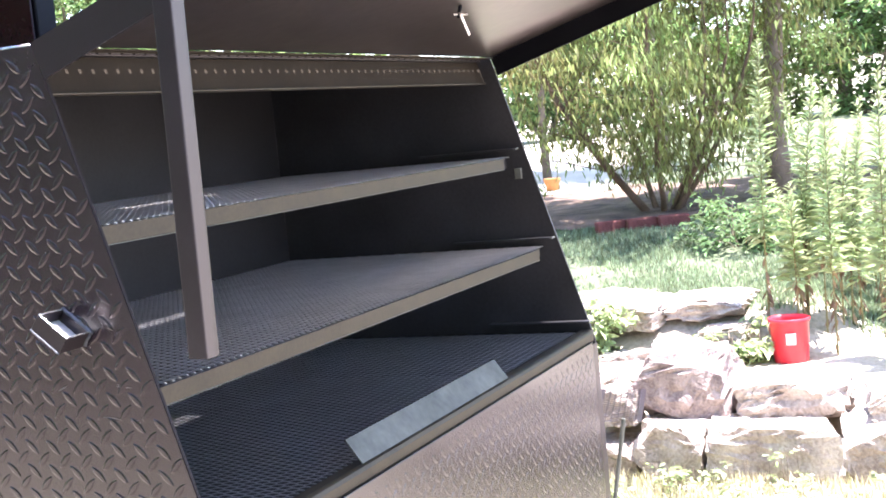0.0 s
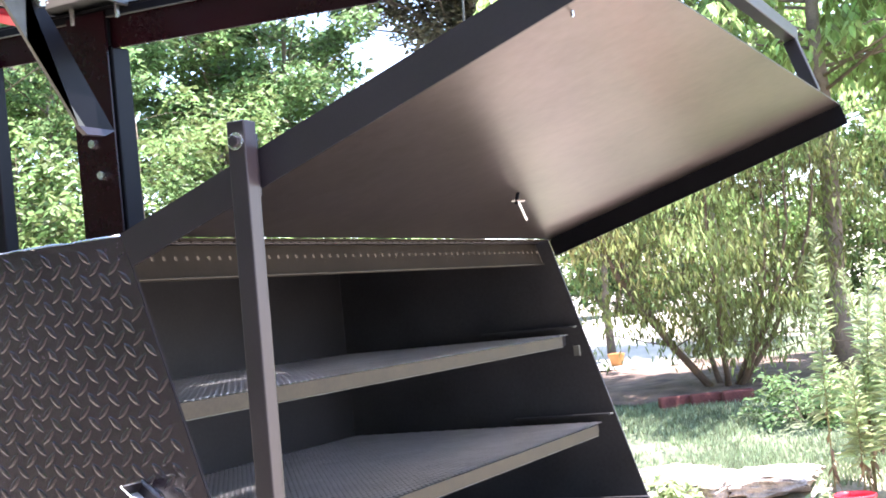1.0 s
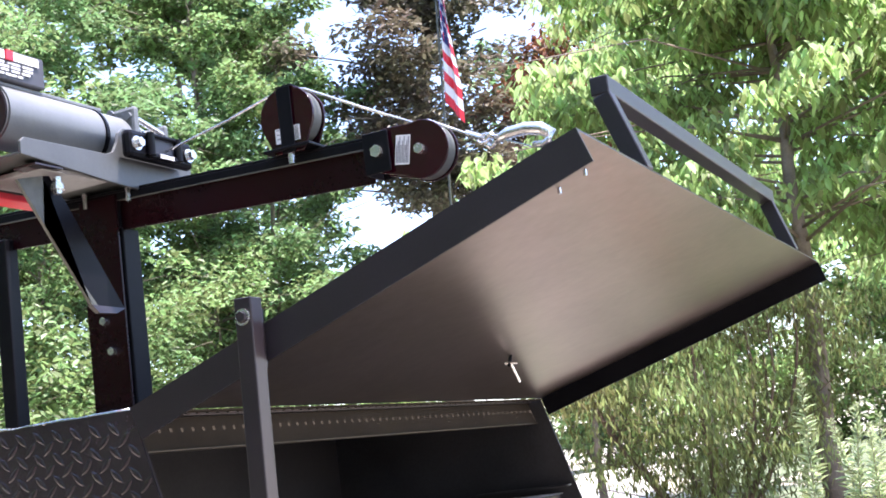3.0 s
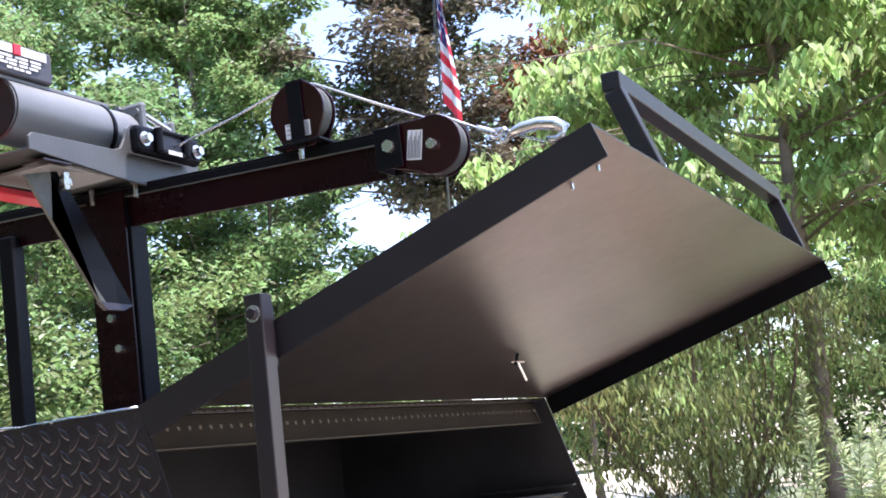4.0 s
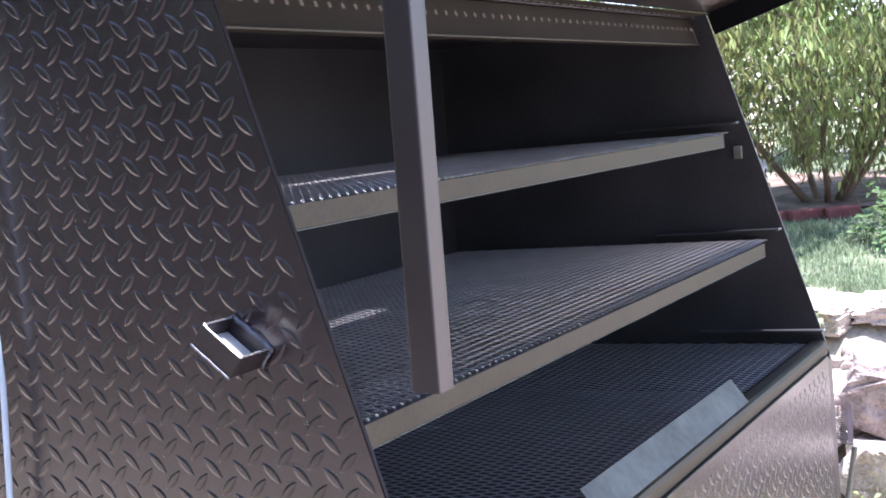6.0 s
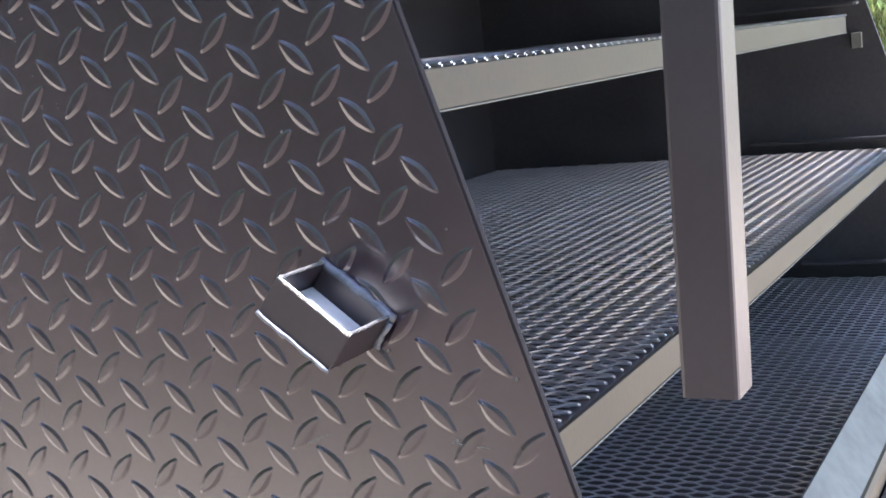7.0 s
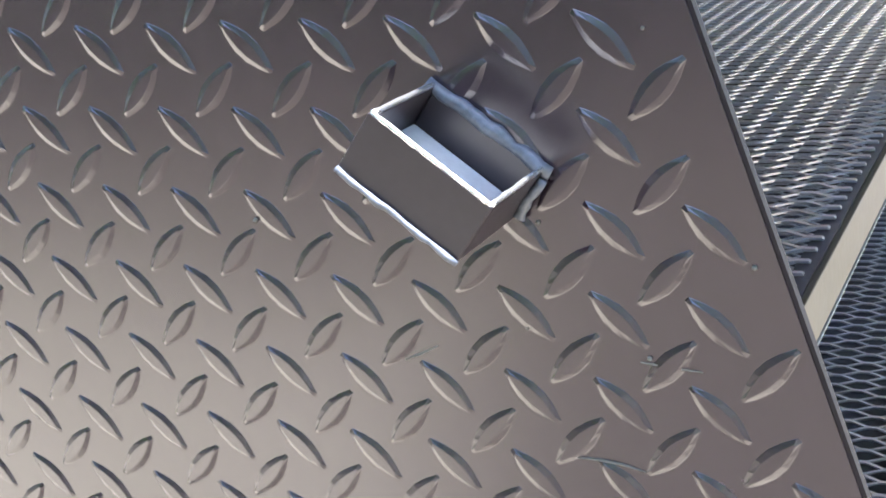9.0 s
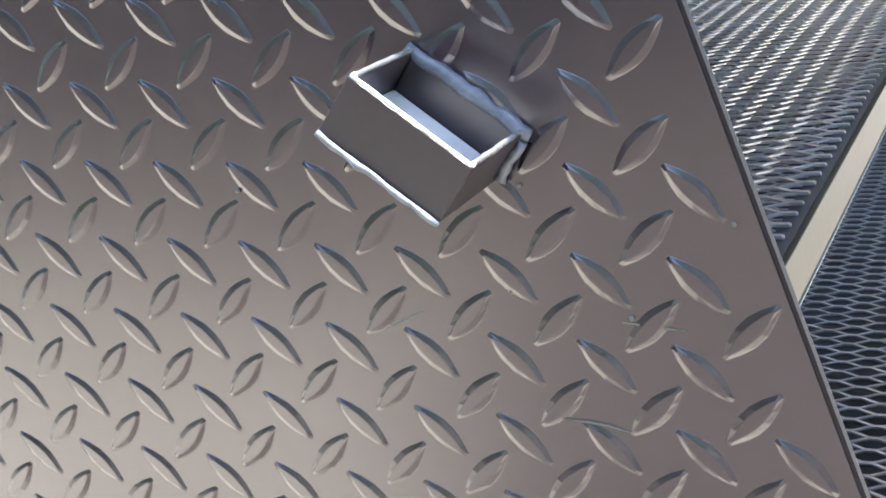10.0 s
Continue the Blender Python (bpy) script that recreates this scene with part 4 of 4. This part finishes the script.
def leaves(rng, centres, radius, count, size, droop=0.0, aspect=0.45, tall=0.55):
    """Many folded leaves strewn round the centres."""
    vs, fs = [], []
    for _ in range(count):
        c = centres[rng.randrange(len(centres))]
        r = radius * rng.random() ** 0.45
        a, sb = rng.uniform(0, 6.283), rng.uniform(-1, 1)
        cb = math.sqrt(1 - sb * sb)
        px, py, pz = c[0] + r * math.cos(a) * cb, c[1] + r * math.sin(a) * cb, c[2] + r * sb * tall
        s = size * rng.uniform(0.6, 1.3)
        h = rng.uniform(0, 6.283)
        dz = -droop + rng.uniform(-0.5, 0.5)
        n = 1 / math.sqrt(1 + dz * dz)
        dx, dy, dz = math.cos(h) * n, math.sin(h) * n, dz * n
        tw = rng.uniform(-0.9, 0.9)
        # width runs level across the leaf, rolled by tw
        wx, wy, wz = -math.sin(h) * math.cos(tw), math.cos(h) * math.cos(tw), math.sin(tw)
        q = s * aspect * 0.5
        o = len(vs)
        kz = s * 0.07
        vs.append((px, py, pz))
        for g, e in ((0.28, 0.86), (0.66, 0.90)):
            for sg in (1, -1):
                vs.append((px + dx * s * g + sg * wx * q * e, py + dy * s * g + sg * wy * q * e, pz + dz * s * g + sg * wz * q * e + kz))
        vs.append((px + dx * s, py + dy * s, pz + dz * s - kz))
        fs += [(o, o + 1, o + 3, o + 5), (o, o + 5, o + 4, o + 2)]
    return vs, fs


def tree(name, label, at, height, trunk_r, crown_lo, crown_r, count, leaf, material, seed, droop=0.2, limbs=40, clump_r=0.5, category="tree", stems=1, lean=0.05, aspect=0.5, group="", bark=None, taper=0.0, twig=0.32, rise=(0.05, 0.55), inner=0.0):
    rng = random.Random(seed)
    t = thing(name, label, category, group, at=at)
    cs = []
    k = bmesh.new()
    for s in range(stems):
        a = 6.283 * s / stems + rng.uniform(-0.4, 0.4)
        hh = height * rng.uniform(0.75, 1.0) if stems > 1 else height
        top = Vector((math.cos(a), math.sin(a), 0)) * (lean * height * rng.uniform(0.5, 1.2)) + Vector((0, 0, hh * 0.92))
        bend = Vector((math.cos(a), math.sin(a), 0)) * lean * height * 0.25
        pts = [Vector((0, 0, -0.15)).lerp(top, i / 8) + bend * math.sin(i / 8 * 3.14) + Vector((rng.uniform(-1, 1), rng.uniform(-1, 1), 0)) * trunk_r * (0.6 if i else 0) for i in range(9)]
        hose(pts, [trunk_r * (1.25 if i == 0 else 1) * (1 - 0.86 * i / 8) for i in range(9)], 9, k)
        for _ in range(max(3, limbs // stems)):
            f = rng.uniform(crown_lo, 0.97)
            i = min(7, int(f * 8))
            p = pts[i].lerp(pts[i + 1], f * 8 - i)
            b = rng.uniform(0, 6.283)
            R = crown_r * rng.uniform(0.35, 1.0) * (1.2 - 0.8 * abs(f - 0.5)) * (1 - taper * (f - crown_lo) / (1 - crown_lo))
            e = p + Vector((math.cos(b) * R, math.sin(b) * R, R * rng.uniform(*rise)))
            mid = p.lerp(e, 0.5) + Vector((rng.uniform(-1, 1), rng.uniform(-1, 1), 1)) * 0.07 * R
            hose([p, mid, e], [trunk_r * twig * (1.1 - f * 0.6), trunk_r * twig * 0.6 * (1.1 - f * 0.6), trunk_r * 0.05], 5, k)
            for _ in range(3):
                j = (p.lerp(e, rng.uniform(0.25, 1.1)) if inner else mid.lerp(e, rng.uniform(0.1, 1.1))) + Vector((rng.uniform(-1, 1), rng.uniform(-1, 1), rng.uniform(-0.5, 0.8))) * 0.35 * min(1.0, R)
                cs.append(j)
    part("trunk", k, bark or M_BARK, t, "", True)
    v, f = leaves(rng, cs, clump_r, count, leaf, droop, aspect)
    c = new("crown", raw("crown", v, f, material))
    c.parent = t
    return t


# broadleaf trees over the winch
for i, (x, y, h, r, n, lf, sd) in enumerate(((10.74, 7.93, 8.5, 0.10, 38000, 0.088, 1), (8.0, 7.9, 7.0, 0.08, 30000, 0.08, 2), (9.7, 10.3, 9.0, 0.12, 28000, 0.105, 3), (12.0, 8.9, 9.0, 0.12, 28000, 0.105, 4), (6.3, 7.4, 6.0, 0.06, 19000, 0.076, 7), (11.2, 7.2, 6.6, 0.07, 25000, 0.085, 8))):
    tree("broadleaf_tree", "leafy green broadleaf tree with a slender grey trunk", spot(x, y), h, r, 0.1, 1.9, n, lf, M_LEAF if i % 2 == 0 else M_LEAFB, sd, 0.35, 46, 0.31, group="trees behind the smoker", twig=0.2, inner=1.0)
# small trees added in front to brighten the dark foot of the canopy
for i, (x, y, h) in enumerate(((7.3, 6.2, 3.4), (9.3, 6.6, 3.7), (5.6, 6.1, 3.0))):
    tree("fill_tree", "small green tree added before the taller ones to lighten the canopy", spot(x, y), h, 0.035, 0.25, 1.0, 7500, 0.075, M_LEAF, 41 + i, 0.35, 30, 0.26, group="young trees behind the smoker", twig=0.2, inner=1.0)
tree("oak_tree", "dark olive tree with browning leaves and a stout trunk", spot(12.6, 5.45), 10, 0.22, 0.41, 1.5, 31000, 0.10, M_LEAFD, 11, 0.3, 60, 0.40, twig=0.14, inner=1.0)
# drooping trees over the lid
SW = dict(lean=0.02, aspect=0.46, twig=0.2, rise=(-0.12, 0.22), inner=1.0)
tree("sourwood_tree", "yellow-green tree with drooping oval leaves", spot(9.0, 0.42), 6.4, 0.098, 0.40, 3.5, 33000, 0.118, M_LEAF2, 21, 1.3, 110, 0.27, taper=0.6, **SW)
tree("sourwood_tree", "yellow-green tree with drooping oval leaves", spot(11.2, -1.2), 6.6, 0.08, 0.34, 2.4, 19000, 0.125, M_LEAF2, 25, 1.3, 80, 0.32, taper=0.3, **SW)
tree("sourwood_tree", "yellow-green tree with drooping oval leaves", spot(9.4, -2.6), 6.2, 0.07, 0.30, 2.0, 15000, 0.115, M_LEAF2, 23, 1.3, 70, 0.34, taper=0.3, **SW)
tree("sourwood_tree", "yellow-green tree with drooping oval leaves", spot(13.6, 2.6), 7.0, 0.09, 0.42, 2.9, 12000, 0.115, M_LEAF2, 29, 1.3, 90, 0.36, taper=0.3, **SW)
tree("brown_shrub_tree", "thin bare-topped tree with rusty dead leaves", spot(13.4, 4.0), 6.8, 0.05, 0.6, 1.1, 2600, 0.12, M_RUST, 27, 0.6, 26, 0.4)
tree("myrtle_shrub", "wide many-stemmed shrub with narrow hanging leaves", spot(8.45, 1.27, -0.02), 2.45, 0.027, 0.20, 1.15, 17000, 0.068, M_LEAF3, 31, 1.7, 150, 0.27, "shrub", 10, 0.40, 0.27, bark=M_TWIG, twig=0.22, rise=(-0.1, 0.45))
tree("dark_bush", "low dark green bush in the shrub's shade", spot(6.9, 0.32), 0.34, 0.01, 0.05, 0.34, 2000, 0.045, M_LEAFB, 38, 0.2, 30, 0.12, "bush", 5, 0.4)
for i, (x, y, h) in enumerate(((22, 1.2, 3.4), (23, 4.2, 3.2), (21, -2.2, 3.4), (22, 7.0, 3.4), (20, 9.5, 3.2), (16, 11.5, 2.6), (12.5, 12.5, 2.4), (16.5, -2.6, 2.0), (24, 2.6, 3.6))):
    tree("wild_bush", "loose green bush at the edge of the wood", spot(x, y), h, 0.03, 0.05, 1.7, 6500, 0.15, M_LEAF if i % 3 == 0 else M_LEAF2, 160 + i, 0.4, 40, 0.4, "bush", 5, 0.35, group="bushes at the wood's edge")
# red timber edging of the shrub's bed
for i in range(3):
    cx, cy = 7.62 - 0.03 * i, 0.98 + 0.235 * i
    e = single("bed_edging", box(-0.045, 0.045, -0.115, 0.115, -0.04, 0.09, 0.014), M_MULCH, "weathered red edging block before the shrub", "edging", "edging of the bed")
    e.matrix_world = pose(cx, cy, ground_h(cx, cy), 0, 3 * (i - 1), 24 + 4 * i)
# far wood, and the same trees unseen behind the walk, added to darken reflections
wood = []
for i, (x, y, h) in enumerate(((23, -2.5, 10), (25, 1.8, 10), (24, 7.0, 10), (15, 15.5, 12), (11, 17, 12), (27, -6, 12), (20, 14.5, 13))):
    wood.append(tree("wood_tree", "tall green tree at the edge of the wood", spot(x, y), h, 0.14, 0.06, 3.0, 7500, 0.26, (M_LEAF2 if i < 2 else M_LEAF) if i % 3 != 2 else M_LEAFB, 60 + i, 0.3, 46, 0.8, group="trees of the wood"))
for i in range(20):
    a = radians(200 + i * 9.5)
    r = 10.5 + 2 * (i % 3) + (1 if 8 < i < 16 else 0)
    x, y = r * math.sin(a), r * math.cos(a)
    copy_thing(wood[i % 7], pose(x, y, -0.15, 0, 0, 47 * i) @ Matrix.Scale(0.85, 4))
# four more unseen trees to darken what the tread plate mirrors
for i in range(4):
    a = radians(285 + i * 17)
    x, y = (9.0 + i % 3) * math.sin(a), (9.0 + i % 3) * math.cos(a)
    copy_thing(wood[(2, 5)[i % 2]], pose(x, y, -0.15, 0, 0, 61 * i + 20) @ Matrix.Scale(0.9, 4))


def weed(at, h, seed, name="goldenrod", material=None):
    """A tall stalk clothed in narrow leaves, longer below."""
    rng = random.Random(seed)
    t = thing(name, "tall leafy goldenrod stalk, pale in the sun", "weed", "goldenrods by the bucket", at=at)
    lx, ly = rng.uniform(-0.12, 0.12), rng.uniform(-0.12, 0.12)
    pts = [Vector((lx * f * f, ly * f * f, h * f)) for f in (0, 0.25, 0.5, 0.75, 1)]
    part("stalk", hose(pts, [0.006, 0.005, 0.0045, 0.0035, 0.002], 6), M_STALK, t)
    vs, fs = [], []
    n = int(h * 170)
    for i in range(n):
        f = 0.32 + 0.68 * i / n
        j = min(3, int(f * 4))
        p = pts[j].lerp(pts[j + 1], f * 4 - j)
        a = i * 2.4 + rng.uniform(-0.3, 0.3)
        L = (0.125 * (1 - f) ** 0.7 + 0.035) * rng.uniform(0.5, 1.25)
        d = Vector((math.cos(a), math.sin(a), 1.0 - 1.25 * (1 - f) + rng.uniform(-0.5, 0.4))).normalized()
        w = Vector((-math.sin(a), math.cos(a), rng.uniform(-0.6, 0.6))) * L * 0.105
        o = len(vs)
        q = p + d * L * 0.5 + Vector((0, 0, 0.02 * L))
        e = p + d * L - Vector((0, 0, 0.16 * L))
        vs += [p[:], (q + w)[:], e[:], (q - w)[:]]
        fs += [(o, o + 1, o + 2), (o, o + 2, o + 3)]
    c = new("leaves", raw("leaves", vs, fs, material or M_WEED))
    c.parent = t
    vs, fs = [], []
    for i in range(int(h * 16)):
        p = pts[0].lerp(pts[1], rng.uniform(0.2, 1.5))
        a, L = rng.uniform(0, 6.283), rng.uniform(0.04, 0.1)
        d, w = Vector((math.cos(a) * 0.5, math.sin(a) * 0.5, -0.9)) * L, Vector((-math.sin(a), math.cos(a), 0)) * L * 0.13
        o = len(vs)
        vs += [p[:], (p + d * 0.5 + w)[:], (p + d)[:], (p + d * 0.5 - w)[:]]
        fs += [(o, o + 1, o + 2), (o, o + 2, o + 3)]
    c = new("dead_leaves", raw("dead_leaves", vs, fs, M_DRYLEAF))
    c.parent = t


rng = random.Random(77)
for i in range(26):
    x, y = rng.uniform(4.7, 6.4), rng.uniform(-1.35, -0.22)
    if x < 5.2 and y > -0.5:
        x += 0.5
    weed(spot(x, y), rng.uniform(0.75, 1.25), 300 + i)
for i, (x, y, h) in enumerate(((5.2, -0.12, 1.58), (5.1, -0.48, 1.35), (5.4, -0.30, 1.3), (5.0, -0.75, 1.45), (4.8, -0.95, 1.3))):
    weed(spot(x, y), h, 400 + i)
tree("leafy_plant", "low bright green leafy plant beside the slabs", spot(4.95, 0.93), 0.36, 0.010, 0.1, 0.24, 1500, 0.065, M_WEED, 35, 0.3, 24, 0.12, "plant", 6, 0.4)
tree("leafy_plant", "low bright green leafy plant beside the bucket", spot(4.95, -0.02), 0.2, 0.01, 0.1, 0.14, 500, 0.06, M_WEED, 36, 0.3, 14, 0.08, "plant", 5, 0.4)


def grass(name, label, area, count, h, seed, material):
    rng = random.Random(seed)
    vs, fs = [], []
    while count > 0:
        x, y = rng.uniform(area[0], area[1]), rng.uniform(area[2], area[3])
        if noise.noise((x * 1.3, y * 1.3, seed)) + rng.uniform(-0.3, 0.3) < -0.05:
            count -= 1
            continue
        z = ground_h(x, y) - 0.01
        for _ in range(4):
            a, L, b = rng.uniform(0, 6.283), h * rng.uniform(0.5, 1.4), rng.uniform(0.1, 0.7)
            w = 0.006
            ox, oy = x + rng.uniform(-0.03, 0.03), y + rng.uniform(-0.03, 0.03)
            o = len(vs)
            vs += [(ox - w * math.sin(a), oy + w * math.cos(a), z), (ox + w * math.sin(a), oy - w * math.cos(a), z), (ox + math.cos(a) * L * b, oy + math.sin(a) * L * b, z + L)]
            fs.append((o, o + 1, o + 2))
        count -= 1
    tagged(new(name, raw(name, vs, fs, material)), label, "grass", kind="stuff")


grass("grass", "short green lawn grass in patchy shade", (5.4, 7.7, -1.2, 2.6), 30000, 0.043, 5, M_GRASS)
grass("dry_grass", "pale dry grass and weeds at the foot of the stones", (2.6, 3.5, -1.6, 0.5), 2600, 0.06, 6, M_DRYGRASS)

rng = random.Random(91)
for i in range(16):
    tree("low_weed", "small pale leafy weed at the foot of the stones", spot(rng.uniform(3.05, 3.42), rng.uniform(-1.1, 0.25)), rng.uniform(0.10, 0.22), 0.004, 0.2, 0.06, 60, 0.035, M_WEED, 500 + i, 0.1, 9, 0.035, "weed", 3, 0.3, group="weeds at the wall")

# ---- flag ----
flag = thing("flag", "limp red, white and blue striped flag on a thin pole", "flag", at=spot(10.75, 4.55, -0.02))
part("pole", rod((0, 0, 0), (0.0, -0.41, 6.9), 0.018, 0.011, 10), M_GALV, flag, "thin grey pole")


def cloth(u0, u1, v0, v1, off=0.0):
    """A patch of the hanging cloth: u down the pole, v across the folds, sagging away from the pole."""
    k = bmesh.new()
    nu, nv = 4, 6
    g = [[None] * (nv + 1) for _ in range(nu + 1)]
    for i in range(nu + 1):
        for j in range(nv + 1):
            u, v = u0 + (u1 - u0) * i / nu, v0 + (v1 - v0) * j / nv
            z = 6.48 - 1.62 * u - 0.30 * v
            g[i][j] = k.verts.new((-0.02 + 0.035 * math.sin(v * 11 + u * 3) - off, -0.02 - 0.0612 * z - v * (0.06 + 0.15 * min(1.0, u * 1.3)), z))
    for i in range(nu):
        for j in range(nv):
            k.faces.new((g[i][j], g[i + 1][j], g[i + 1][j + 1], g[i][j + 1]))
    return k


for i in range(13):
    part("stripe", cloth(i / 13, (i + 1) / 13, 0.0, 1.0), M_REDP if i % 2 == 0 else M_WHITE, flag)
canton = part("canton", cloth(0.0, 7 / 13, 0.0, 0.86, 0.006), M_BLUE, flag, "blue field with small white marks")
for i in range(6):
    for j in range(4):
        u, v = 0.03 + i * 0.085, 0.06 + j * 0.2
        part("star", cloth(u, u + 0.03, v, v + 0.09, 0.012), M_WHITE, canton)

# ---- cord hanging beside the cabinet ----
pts = [(0.004, 0.61, 1.68), (-0.012, 0.606, 1.672), (-0.026, 0.602, 1.64), (-0.03, 0.60, 1.55), (-0.03, 0.60, 1.4), (-0.03, 0.598, 1.25), (-0.03, 0.596, 1.1), (-0.03, 0.606, 0.98), (-0.03, 0.618, 0.85), (-0.032, 0.625, 0.6), (-0.03, 0.62, 0.3), (-0.03, 0.62, 0.02), (-0.05, 0.66, -0.125), (-0.12, 0.74, -0.143), (-0.25, 0.78, -0.144)]
single("hanging_cord", hose(pts, 0.0048, 8), M_CORD, "thin pale blue cord hanging beside the tread plate", "cord", smooth=True)

# ---- scuffs, scratches and weld spatter on the tread plate ----
rng = random.Random(17)
for pts in (((0.112, 0.9885), (0.098, 0.9878), (0.086, 0.9862), (0.074, 0.9838)), ((0.072, 1.0452), (0.060, 1.0440), (0.040, 1.0418)), ((0.207, 1.039), (0.196, 1.0435), (0.186, 1.0478))):
    part("scratch", hose([(-0.0002 - 0.0002 * (0 < i < len(pts) - 1), y, z + rng.uniform(-0.0006, 0.0006)) for i, (y, z) in enumerate(pts)], [0.0004] + [0.0008] * (len(pts) - 2) + [0.0003], 5), M_GALV, left_panel, "faint pale scratch")
for y, z in ((0.344, 1.250), (0.243, 1.030), (0.195, 1.297), (0.170, 1.2955), (0.067, 1.048), (0.012, 1.098), (0.058, 1.214), (0.291, 1.118), (0.132, 1.061), (0.120, 1.119)):
    r = rng.uniform(0.0009, 0.0016)
    k = bmesh.new()
    bmesh.ops.create_icosphere(k, subdivisions=1, radius=r, matrix=Matrix.Translation((-r * 0.35, y, z)))
    part("spatter", k, M_GALV, left_panel, "small weld spatter", True)

# ---- the lugs nearest the walk, one by one ----
for y, z, a in near:
    ob = new("lug", lug_meshes[a])
    ob.location = (0.0, y, z)
    ob.parent = left_panel
